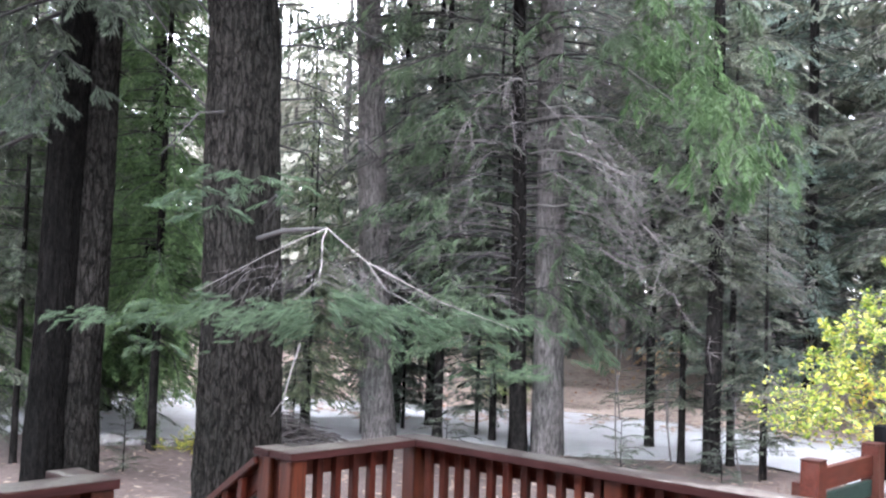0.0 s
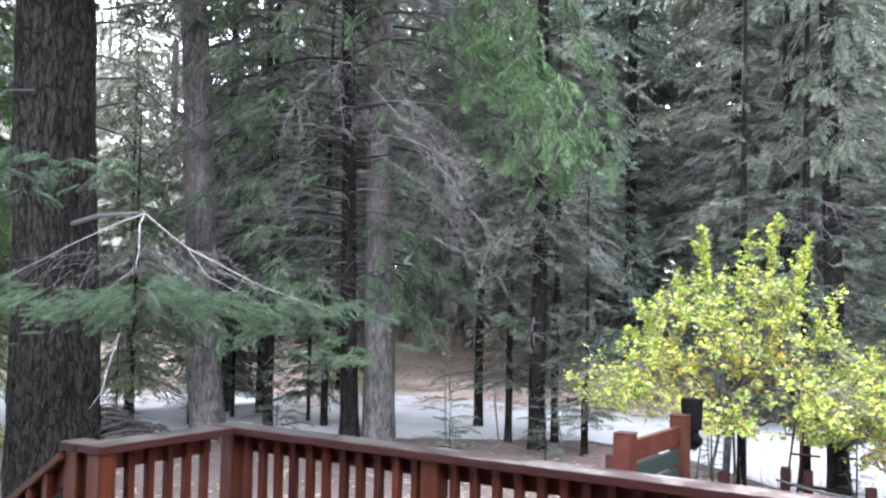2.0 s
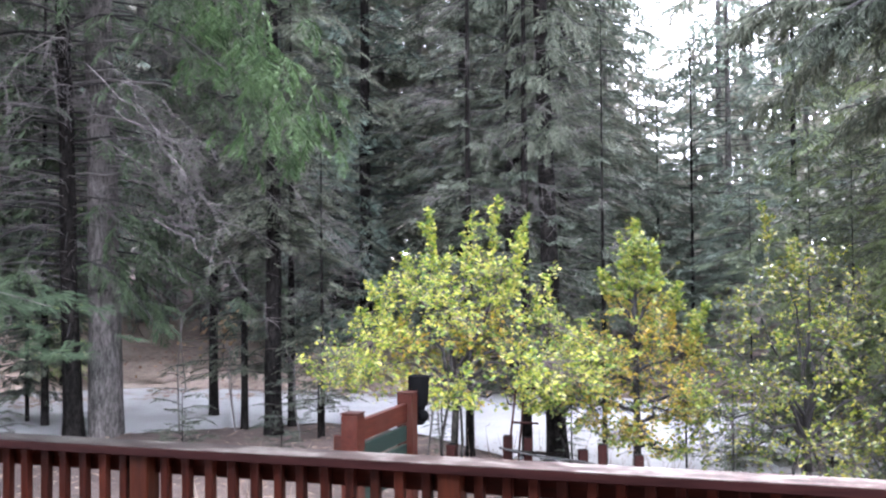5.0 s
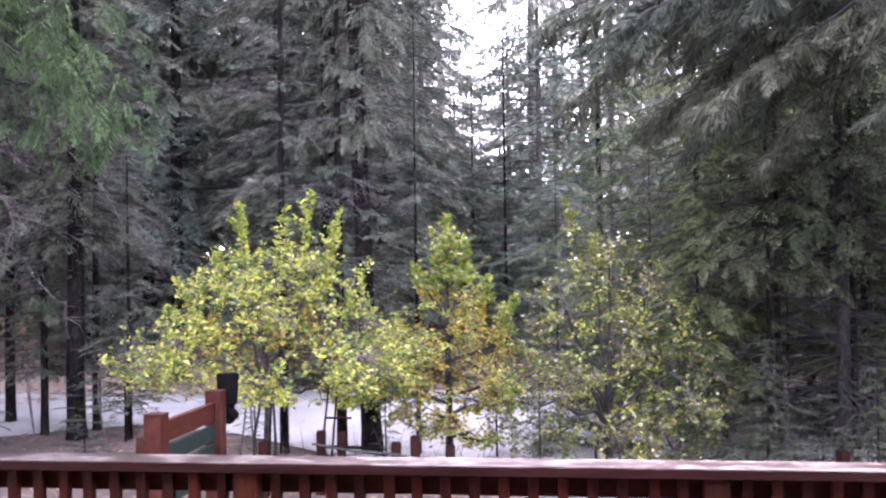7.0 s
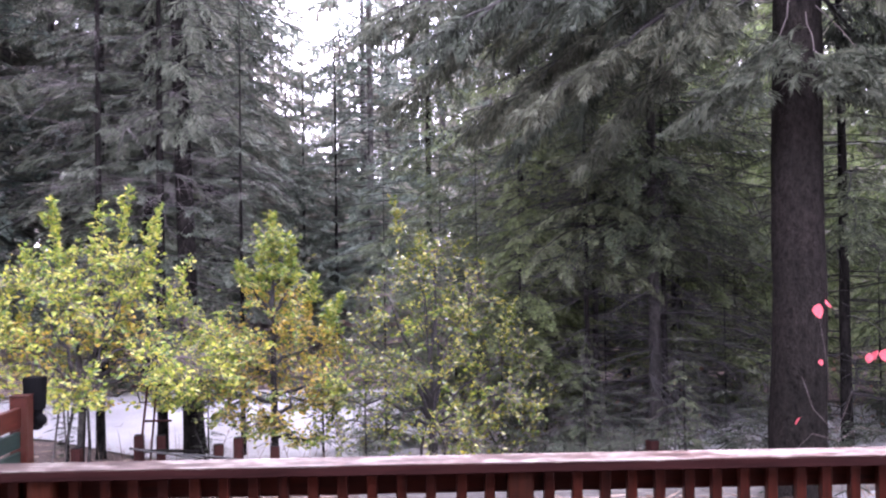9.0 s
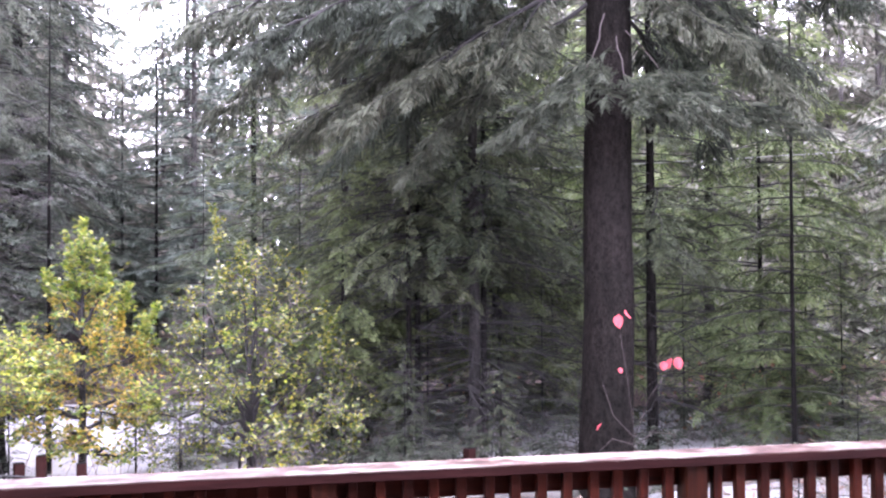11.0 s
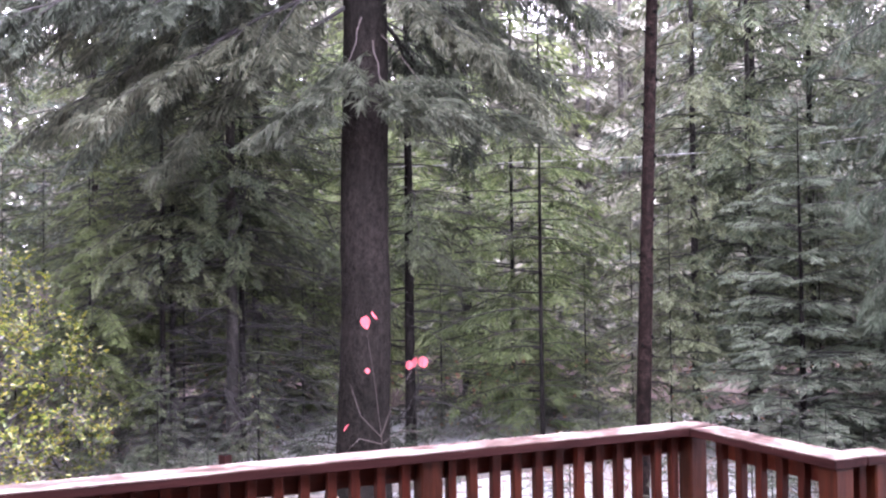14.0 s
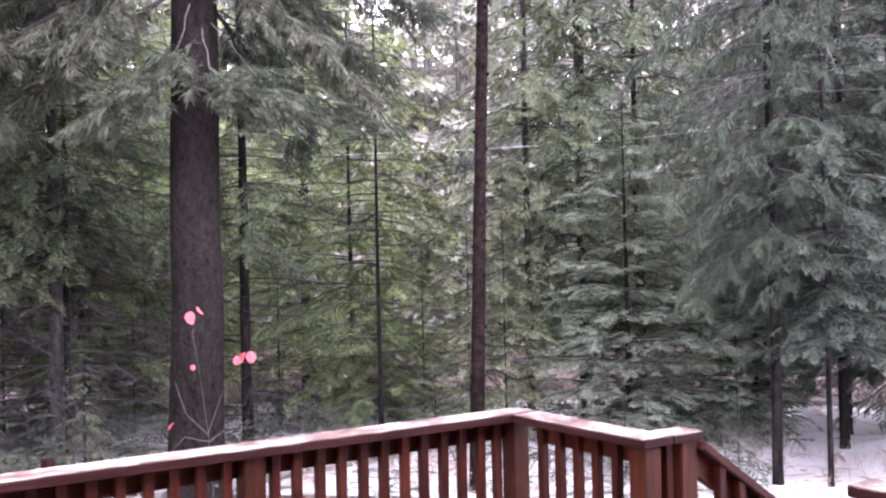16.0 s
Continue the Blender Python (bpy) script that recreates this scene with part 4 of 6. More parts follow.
for pts in ([(3.74, 10.0, 4.3), (3.52, 9.85, 3.75), (3.2, 9.7, 3.3), (2.75, 9.55, 2.98)], [(3.85, 10.0, 4.15), (4.2, 9.75, 3.6), (4.65, 9.5, 3.25), (5.15, 9.2, 3.08)], [(3.8, 9.95, 4.0), (3.75, 9.6, 3.55), (3.9, 9.3, 3.3), (4.1, 9.1, 3.2)]):
    pts = [Vector(p) - foot for p in pts]
    curl = [pts[min(3, k // 3)].lerp(pts[min(3, k // 3 + 1)], k % 3 / 3) + Vector((rng.gauss(0, 0.014), rng.gauss(0, 0.014), rng.gauss(0, 0.014))) for k in range(10)]
    bough = child("front_bough", tubes_mesh("front_bough", [(curl, [0.006 - 0.0005 * k for k in range(10)])], TWIG_BROWN, 5), big_fir, None, "grey bough sweeping across the trunk")
    rows = []
    for i in range(60):
        f = rng.uniform(0.9, 3.0)
        k = min(2, int(f))
        p = pts[k].lerp(pts[k + 1], f - k) + Vector((rng.gauss(0, 0.14), rng.gauss(0, 0.14), rng.gauss(-0.05, 0.07)))
        d = pts[k + 1] - pts[k]
        rows.append((*p, math.atan2(d.y, d.x) + rng.uniform(-1.1, 1.1), rng.uniform(-0.6, 0.1), rng.uniform(-0.7, 0.7), rng.uniform(0.25, 0.48)))
    tagged(child("bough_needles", tri_mesh("bough_needles", place_fronds(rows, XFINE), FIR_DIM), bough), "", "", "", "stuff")
# wood to the west
conifer("high_crown", -12.05, 11.73, 0.54, 26, 1.0, BARK_PALE, 10, "pale-barked tall pine by the road", 0.006, (-0.045, -0.047), 32, 50, 10.0)
conifer("old_cedar", -10.0, 12.75, 0.28, 20, 1.0, BARK_DARK, 0, "", 0.0, (-0.018, -0.018))
conifer("high_crown", -9.69, 13.1, 0.5, 24, 1.0, BARK_PALE, 70, "pale grey pine trunk close behind a cedar", 0.006, (-0.012, -0.012), 32, 50, 10.0)
conifer("tall_fir", -13.3, 13.3, 0.17, 15, 0.85, None, 0, "", 0.0, (0, 0), 12, 14, None, 0.0, 0.62)
conifer("deep_fir", -14.6, 12.2, 0.1, 8, 0.75, None, 30)
conifer("thin_fir", -12.69, 11.92, 0.09, 8)
conifer("mid_fir", -11.59, 12.6, 0.17, 14, 0.9, None, 15, "", 0.0, (0, 0), 12, 14, None, 1.4)
conifer("thin_fir", -10.99, 13.3, 0.13, 9, 1.2)
conifer("thin_fir", -7.9, 14.08, 0.12, 8)
conifer("mid_fir", -7.21, 13.73, 0.26, 16, 0.85, None, 30, "", 0.0, (0, 0), 12, 14, None, 2.0)
conifer("thin_fir", -7.35, 14.59, 0.13, 9, 1.1)
conifer("thin_fir", -6.43, 13.75, 0.08, 5, 0.6)
conifer("lush_fir", -15.2, 9.3, 0.28, 15, 0.95, None, 50, "", 0.0, (0, 0), 12, 14, None, 0.3)
conifer("lush_fir", -17.2, 6.9, 0.3, 15, 1.1, None, 120, "", 0.0, (0, 0), 12, 14, None, 0.6)
conifer("lush_fir", -16.2, 8.2, 0.22, 14, 1.0, None, 10, "", 0.0, (0, 0), 12, 14, None, 0.3)
conifer("green_fir", -17.6, 9.9, 0.25, 15, 1.0)
conifer("lush_fir", -13.4, 8.35, 0.14, 12, 0.8, None, 20, "", 0.0, (0, 0), 12, 14, None, 1.7)
conifer("dark_mid", -15.0, 5.6, 0.22, 15, 1.0)
conifer("dark_mid", -16.6, 8.6, 0.22, 15, 1.0)
for x, y, up in ((-11.5, 13.5, 0.0), (-12.7, 12.9, 0.0), (-13.9, 14.0, 0.0)):
    conifer("deep_fir", x, y, 0.07, 7, 0.62, None, None, "", 0.0, (0, 0), 12, 14, None, up)
conifer("deep_fir", -13.6, 6.4, 0.1, 9, 0.8, None, None, "", 0.0, (0, 0), 12, 14, None, 1.6)
conifer("dark_mid", -12.7, 13.6, 0.2, 14, 0.95, None, 15, "", 0.0, (0, 0), 12, 14, None, 1.4)
conifer("back_fir", -12.9, 10.9, 0.09, 6, 0.55, None, None, "low dark bushy fir beside the road", 0.0, (0, 0), 12, 14, None, -0.05)
conifer("dark_mid", -9.0, 15.0, 0.16, 13, 0.8, None, 15, "", 0.0, (0, 0), 12, 14, None, 2.6)
# across the road and the middle of the view
conifer("tall_fir", -6.3, 20.5, 0.3, 19, 1.0)
conifer("tall_fir", -5.0, 19.9, 0.28, 18, 0.95)
conifer("silver_tall", -8.6, 20.6, 0.3, 20, 1.05)
conifer("silver_tall", -11.2, 21.5, 0.32, 20, 1.1)
conifer("silver_tall", -14.8, 19.6, 0.3, 20, 1.1)
conifer("thin_fir", -3.91, 12.9, 0.12, 9, 1.0)
conifer("tall_fir", -4.9, 18.9, 0.2, 17, 0.95, None, 100)
conifer("mid_fir", -2.76, 12.97, 0.26, 17, 0.95, None, 160, "", 0.0, (-0.035, 0.01), 12, 14, None, 3.2, 0.55)
conifer("thin_fir", -3.16, 12.94, 0.14, 9, 1.0)
conifer("thin_fir", -2.14, 12.82, 0.07, 6, 0.8)
conifer("dark_mid", -4.4, 21.8, 0.3, 19, 1.2)
conifer("dark_mid", -10.0, 22.2, 0.3, 20, 1.25)
conifer("light_fir", -14.2, 17.6, 0.1, 4.5, 0.5, None, None, "low pale green fir beyond the road")
conifer("blue_fir", -1.9, 24.5, 0.1, 9, 0.78)
conifer("blue_fir", -2.9, 26.5, 0.1, 8, 0.66)
conifer("silver_tall", -1.1, 25.5, 0.2, 15, 0.8, BARK_PALE)
conifer("silver_tall", -4.0, 25.0, 0.22, 16, 0.9, BARK_PALE)
conifer("blue_fir", 0.3, 20.8, 0.16, 12, 1.05)
conifer("silver_tall", -6.0, 25.0, 0.3, 18, 1.0)
conifer("silver_tall", 2.6, 17.5, 0.22, 13, 0.85)
# wood to the east
conifer("bare_fir", 2.16, 12.96, 0.08, 8, 0.9, None, 0)
conifer("bare_fir", 2.39, 13.6, 0.09, 8, 1.0, None, 130)
conifer("bare_fir", 2.98, 12.81, 0.16, 12, 1.15, BARK_MID, 250)
conifer("bare_fir", 3.2, 13.2, 0.09, 10, 1.0, None, 70)
conifer("back_fir", 2.1, 18.2, 0.14, 13, 0.95)
conifer("light_fir", 3.6, 17.4, 0.14, 11, 1.15)
conifer("light_fir", 5.0, 18.6, 0.14, 11, 1.2)
conifer("sparse_fir", 1.6, 15.4, 0.12, 11, 1.0)
conifer("bush_fir", 1.3, 12.8, 0.06, 4.4, 0.78)
conifer("bush_fir", 1.75, 13.9, 0.06, 4.6, 0.85)
conifer("sparse_fir", 3.9, 15.2, 0.18, 13, 1.25, None, 200)
conifer("bare_fir", 5.25, 12.49, 0.15, 11, 1.0, None, 20)
conifer("sparse_fir", 6.87, 11.86, 0.07, 7, 0.85, None, 0)
conifer("back_fir", 9.36, 11.78, 0.12, 13, 0.85, BARK_MID)
conifer("back_fir", 9.92, 11.27, 0.11, 12, 0.75, BARK_MID)
conifer("silver_fir", 9.06, 9.46, 0.09, 4.6, 1.0)
conifer("back_fir", 11.0, 11.2, 0.12, 13, 1.0)
conifer("mid_fir", 12.4, 10.0, 0.14, 14, 0.9)
conifer("silver_fir", 10.9, 9.0, 0.08, 4.4, 0.85)
conifer("soft_fir", 8.6, 6.9, 0.11, 13, 0.85, None, 40, "", 0.0, (0, 0), 12, 14, None, 1.3, 0.8)
conifer("deep_fir", 8.9, 6.5, 0.06, 9, 0.8, None, None, "", 0.0, (0, 0), 12, 14, None, 0.8)
conifer("deep_fir", 10.2, 6.6, 0.06, 9, 0.9, None, None, "", 0.0, (0, 0), 12, 14, None, 0.5)
conifer("deep_fir", 11.4, 8.0, 0.12, 11, 1.0)
conifer("dark_mid", 13.0, 7.6, 0.2, 14, 1.0)
conifer("soft_fir", 10.6, 7.5, 0.12, 12, 0.95, None, 90, "", 0.0, (0, 0), 12, 14, None, 1.0)
conifer("tall_fir", 11.9, 5.9, 0.25, 16, 0.95)
conifer("light_fir", 5.9, 15.8, 0.12, 11, 1.0)
conifer("light_fir", 7.4, 13.6, 0.08, 9, 1.0)
conifer("light_fir", 8.0, 16.4, 0.2, 11, 1.1)
conifer("light_fir", 7.4, 19.5, 0.2, 12, 1.3)
conifer("silver_tall", 12.7, 14.3, 0.24, 15, 0.95)
conifer("silver_tall", 14.4, 10.8, 0.26, 15, 1.0)



def shading_canopy(x, y, wide, lift):
    """An unseen dense top, added far above the bare stem of the tree at x, y as shade."""
    tree = min((o for o in bpy.data.objects if o.parent is None and o.type == "EMPTY" and o.get("category") == "tree"), key=lambda o: math.hypot(o.location.x - x, o.location.y - y))
    m = Matrix.LocRotScale((0, 0, lift), Euler((0, 0, x)), (wide, wide, 0.9))
    tagged(child("high_branchwork", CR["shading_crown"][0], tree, m), "", "", "", "stuff")
    tagged(child("high_crown", CR["shading_crown"][1], tree, m), "", "", "", "stuff")


# two such tops, added to darken the eastern wood
for x, y, wide in ((2.98, 12.81, 0.4), (3.9, 15.2, 0.4)):
    shading_canopy(x, y, wide, 0.6)

# undergrowth saplings along the road's edge and under the tall trees
rng = random.Random(31)
for x, y, sc, style in ((-14.2, 13.6, 0.5, "young_fir"), (-12.9, 10.6, 0.35, "thin_fir"), (-0.4, 13.4, 0.88, "sapling"), 
                        (8.0, 10.6, 0.84, "sapling"), (10.4, 8.9, 0.5, "young_fir"),
                        (11.2, 10.2, 1.26, "sapling"), (8.7, 12.4, 1.05, "sapling"), (10.1, 10.2, 0.95, "sapling"), (4.9, 15.6, 1.47, "sapling"), (0.9, 15.0, 1.05, "sapling"), (0.5, 13.1, 0.6, "sapling"), (1.9, 11.7, 0.35, "sapling"), (2.9, 11.2, 0.35, "sapling"), (1.0, 12.1, 0.35, "sapling"), (8.6, 14.4, 0.7, "light_fir"), (9.6, 5.2, 0.32, "young_fir"), (0.4, 16.2, 0.55, "green_fir"), (-4.6, 20.2, 1.26, "sapling"), (-18.6, 8.6, 0.7, "green_fir")):
    conifer(style, x, y, 0.03, 4.7 * sc if style == "sapling" else 9 * sc, sc, None, None, "low conifer sapling with dense small branches")

for x, y, sc in ((-4.1, 12.3, 0.2), (-2.4, 12.0, 0.18), (-1.15, 12.7, 0.22), (-0.6, 12.2, 0.16), (3.6, 14.0, 0.55), (2.7, 14.6, 0.6), (1.3, 14.4, 0.6), (4.3, 14.2, 0.55), (6.2, 13.6, 0.55), (7.9, 12.4, 0.5), (2.2, 15.4, 0.65), (3.9, 15.9, 0.7)):
    conifer("thin_fir", x, y, 0.03, 7 * sc, sc, None, None, "low sparse conifer sapling among fallen leaves")
for i in range(6):
    a, r = radians(rng.uniform(-44, 3)), rng.uniform(10.8, 13.4)
    x, y = -r * math.sin(a), r * math.cos(a)
    if math.hypot(x - 3.76, y - 10.15) > 0.5:
        conifer("seedling", x, y, 0.02, 1.4, rng.uniform(0.6, 1.15))
for x, y, sc in ((7.9, 8.6, 0.6), (7.3, 6.3, 0.5), (7.2, 7.3, 0.5), (4.7, 7.7, 0.5), (5.4, 7.1, 0.6), (5.9, 6.6, 0.5), (6.5, 7.5, 0.6), (6.8, 6.5, 0.55), (4.9, 8.5, 0.5)):
    conifer("seedling", x, y, 0.02, 1.3, sc)
conifer("seedling", -6.4, 13.57, 0.05, 1.5, 0.85, None, None, "small dark fir beside the road", 0.0, (0, 0), 12, 14, None, 0.3)
for i in range(4):
    a, r = radians(rng.uniform(18, 62)), rng.uniform(13.4, 15.2)
    conifer("seedling", -r * math.sin(a), r * math.cos(a), 0.02, 1.2, rng.uniform(0.4, 0.8))

# the wood beyond: one mass of trees, too many to count
rows, lines = [], []
for i in range(150):
    # every fourth tree goes all round, added unseen behind the deck to darken it
    deg = -180 + 360 * (i + rng.random()) / 150 if i % 4 == 0 else -62 + 130 * (i + rng.random()) / 150
    a = radians(deg)
    r = rng.uniform(27, 46)
    gap = max(math.exp(-((deg - 5.6) / 2.9) ** 2), 0.7 * math.exp(-((deg + 30.5) / 3.5) ** 2), math.exp(-((deg - 50.5) / 3.6) ** 2))
    x, y = -r * math.sin(a), r * math.cos(a)
    if -3 < y < 12 and abs(x) < 18:
        continue
    z, h = ground_height(x, y), rng.uniform(15, 27) * (1 - (0.85 if -10 < deg < 30 else 0.5) * gap)
    lines.append(([(x, y, z - 0.2), (x, y, z + h * 0.5), (x, y, z + h)], [0.13, 0.08, 0.02]))
    count = 38 if abs(deg) < 75 else 12
    foot_gap = 3.0 if deg > 8 else 0.8
    for j in range(count):
        f = ((j + rng.random()) / count) ** 1.15
        az = j * 2.4 + rng.uniform(-0.4, 0.4)
        ln = (3.2 * (1 - f) ** 0.8 + 0.4) * rng.uniform(0.7, 1.15)
        zz = z + foot_gap + (h - foot_gap) * f
        for q in (0.15, 0.45, 0.72):
            rows.append((x + math.cos(az) * ln * q, y + math.sin(az) * ln * q, zz - 0.25 * ln * q, az + rng.uniform(-0.5, 0.5), -0.3, rng.uniform(-0.4, 0.4), ln * 0.6))
for i in range(58):
    deg = 11 + 31 * (i + rng.random()) / 26 if i < 26 else -13 - 50 * (i - 26 + rng.random()) / 32
    a, r = radians(deg), rng.uniform(27 if deg > 0 else 25, 34)
    low = 3.6 if deg > 0 else 0.9
    x, y = -r * math.sin(a), r * math.cos(a)
    z, h = ground_height(x, y), rng.uniform(13, 19) * (1 - 0.6 * math.exp(-((deg + 30.5) / 3.5) ** 2))
    lines.append(([(x, y, z - 0.2), (x, y, z + h * 0.5), (x, y, z + h)], [0.13, 0.08, 0.02]))
    for j in range(58):
        f, az = ((j + rng.random()) / 58) ** 1.15, j * 2.4 + rng.uniform(-0.4, 0.4)
        ln = (3.0 * (1 - f) ** 0.7 + 0.4) * rng.uniform(0.7, 1.15)
        for q in (0.15, 0.45, 0.72):
            rows.append((x + math.cos(az) * ln * q, y + math.sin(az) * ln * q, z + low + (h - low) * f - 0.25 * ln * q, az + rng.uniform(-0.5, 0.5), -0.3, rng.uniform(-0.6, 0.6), ln * 0.55))
for i in range(190):
    # here too every fourth tree is added all round to block sky light
    deg = -180 + 360 * (i + rng.random()) / 190 if i % 4 == 0 else -66 + 136 * (i + rng.random()) / 190
    a, r = radians(deg), rng.uniform(46, 78)
    gap = max(math.exp(-((deg - 5.6) / 2.4) ** 2), 0.6 * math.exp(-((deg + 30.5) / 3.0) ** 2), 0.8 * math.exp(-((deg - 50.5) / 3.4) ** 2))
    x, y = -r * math.sin(a), r * math.cos(a)
    z, h = ground_height(x, y), rng.uniform(22, 34) * (1 - (0.82 if -10 < deg < 30 else 0.6) * gap)
    lines.append(([(x, y, z - 0.2), (x, y, z + h * 0.5), (x, y, z + h)], [0.2, 0.12, 0.02]))
    count = 33 if abs(deg) < 75 else 12
    for j in range(count):
        f = ((j + rng.random()) / count) ** 1.1
        az = j * 2.4 + rng.uniform(-0.4, 0.4)
        ln = (4.2 * (1 - f) ** 0.7 + 0.6) * rng.uniform(0.7, 1.15)
        zz = z + 0.6 + (h - 0.6) * f
        for q in (0.12, 0.5):
            rows.append((x + math.cos(az) * ln * q, y + math.sin(az) * ln * q, zz - 0.25 * ln * q, az + rng.uniform(-0.5, 0.5), -0.3, rng.uniform(-0.4, 0.4), ln * 0.72))
far = empty("far_woods", 0, 0, 0, "dense grey-green conifer wood beyond the road", "woods", "", "stuff")
tagged(child("far_crowns", tri_mesh("far_crowns", place_fronds(rows, FAR), FAR_HAZE_GREEN), far), "", "", "", "stuff")
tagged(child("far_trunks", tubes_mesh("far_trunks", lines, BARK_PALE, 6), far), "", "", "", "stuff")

# fresh green sprays hanging in the cedar
rows = []
for i in range(330):
    f = rng.random()
    p = Vector((-7.4 + 1.75 * f, 12.0 - 0.4 * f, 5.9 - 2.7 * f ** 1.2)) + Vector((rng.gauss(0, 0.36), rng.gauss(0, 0.36), rng.gauss(0, 0.36)))
    if noise.noise(p * 1.7) < 0.0:
        continue
    rows.append((*p, rng.gauss(-0.7, 0.9), rng.uniform(-1.25, -0.4), rng.uniform(-0.6, 0.6), rng.uniform(0.28, 0.52)))
cedar = bpy.data.objects["cedar_tree"]
ob = child("fresh_spray", tri_mesh("fresh_spray", place_fronds(rows, XFINE), FIR_FRESH), cedar, Matrix.Translation(-cedar.matrix_basis.translation), "fresh green drooping sprays")
tagged(ob, "", "", "", "stuff")

# dead limbs of the cedar that arch out and hang
for k, (z0, az, length, fall) in enumerate(((5.0, 20, 3.4, 3.0), (6.0, 10, 3.6, 2.6), (4.2, 32, 2.8, 2.2), (5.4, -20, 2.6, 2.0), (6.2, 50, 3.4, 2.0), (5.3, 0, 3.9, 2.9), (4.7, -12, 3.3, 2.4), (5.9, 28, 4.2, 3.9), (4.9, 215, 2.2, 1.9), (5.8, -75, 2.2, 1.6), (3.9, 5, 2.3, 1.7))):
    rng = random.Random(300 + k)
    a = radians(az)
    pts = []
    for j in range(11):
        f = j / 10
        a += rng.gauss(0, 0.05)
        pts.append(Vector((math.cos(a) * length * f ** 0.85, math.sin(a) * length * f ** 0.85, z0 + 0.5 * f - fall * f ** 2.1)) + Vector((rng.gauss(0, 0.03), rng.gauss(0, 0.03), rng.gauss(0, 0.03))))
    lines = [(pts, [0.017 * (1 - 0.085 * j) for j in range(11)])]
    for q in range(24):
        f = rng.uniform(3, 9.9)
        p = pts[int(f)].lerp(pts[int(f) + 1], f % 1)
        d = Vector((math.cos(a) + rng.gauss(0, 0.7), math.sin(a) + rng.gauss(0, 0.7), rng.uniform(-1.6, 0.1))).normalized() * rng.uniform(0.3, 0.95)
        e1, e2 = p + d * 0.5 + Vector((0, 0, 0.05)), p + d + Vector((0, 0, -0.06))
        lines.append(([p, e1, e2], [0.006, 0.0048, 0.002]))
        for r in range(4):
            c = p.lerp(e2, rng.uniform(0.3, 1.0))
            lines.append(([c, c + Vector((rng.gauss(0, 0.1), rng.gauss(0, 0.1), rng.uniform(-0.25, 0.05)))], [0.0032, 0.0014]))
    child("dead_limb", tubes_mesh("dead_limb", lines, PALE_LIMB, 4), cedar, None, "bleached dead limb hung with bare twigs")

# a low limb of the oldest tree, its bare tip twigs fanning out over a skirt of needles
rng = random.Random(77)
base = Vector((-9.06, 6.77, ground_height(-9.06, 6.77)))
tip = Vector((-6.43, 5.6, 2.17)) - base
view, right = Vector((-0.755, 0.656, 0)), Vector((0.656, 0.755, 0))
limb = [Vector((0.3, -0.12, 2.95)), Vector((1.0, -0.35, 3.0)), Vector((1.9, -0.75, 2.97)), tip]
lines, fine_lines, rows, stem = [], [], [], [(limb, [0.03, 0.026, 0.018, 0.011])]


def fan(u, w, depth=0.0):
    return tip + right * u + Vector((0, 0, w)) - view * depth


main = [[fan(0, 0), fan(-0.2, -0.10, 0.15), fan(-0.45, -0.24, 0.3), fan(-0.95, -0.54, 0.45)],
        [fan(0, 0), fan(-0.035, -0.1, 0.1), fan(-0.03, -0.3, 0.25), fan(-0.05, -0.43, 0.3), fan(-0.22, -0.58, 0.45)],
        [fan(0, 0), fan(0.15, -0.13, 0.1), fan(0.32, -0.27, 0.25), fan(0.47, -0.48, 0.35), fan(0.88, -0.69, 0.5)],
        [fan(0.32, -0.27, 0.25), fan(0.6, -0.41, 0.3), fan(0.9, -0.56, 0.35), fan(1.5, -0.76, 0.4)]]
for pts in main:
    k = len(pts)
    lines.append((pts, [0.007 - 0.005 * q / (k - 1) for q in range(k)]))
for i in range(95):
    u, dep = rng.gauss(0.05, 0.6), rng.uniform(-0.3, 0.7)
    p = fan(u, -0.36 - 0.2 * abs(u) * 0.6 + rng.uniform(-0.14, 0.1), dep)
    d = (right * (0.5 if u > 0 else -0.5) * rng.uniform(0.2, 1.6) - view * rng.uniform(-0.2, 0.6) + Vector((0, 0, rng.uniform(-0.6, -0.05)))) * rng.uniform(0.2, 0.5)
    bend = Vector((0, 0, rng.uniform(-0.03, 0.04)))
    fine_lines.append(([p - d * 0.6, p + bend, p + d], [0.0017, 0.0014, 0.0008]))
for i in range(560):
    u = rng.uniform(-2.1, 1.9) if i % 3 else rng.gauss(0.15, 0.7)
    dep = rng.uniform(-0.4, 0.7)
    clump = 0.05 * math.sin(u * 5.3 + dep * 3) + 0.04 * math.sin(u * 13.1)
    thin = 1.0 - 0.36 * abs(u)
    w = -0.66 - 0.04 * abs(u) + (rng.gauss(0, 0.075) + 1.4 * clump) * max(0.25, thin)
    h = math.atan2(right.y, right.x) + (0 if u > 0 else math.pi) + rng.uniform(-0.9, 0.9)
    rows.append((*fan(u, w, dep * max(0.3, thin)), h, rng.uniform(-0.8, 0.25), rng.uniform(-0.7, 0.7), rng.uniform(0.10, 0.22) * max(0.5, 1.0 - 0.2 * abs(u))))
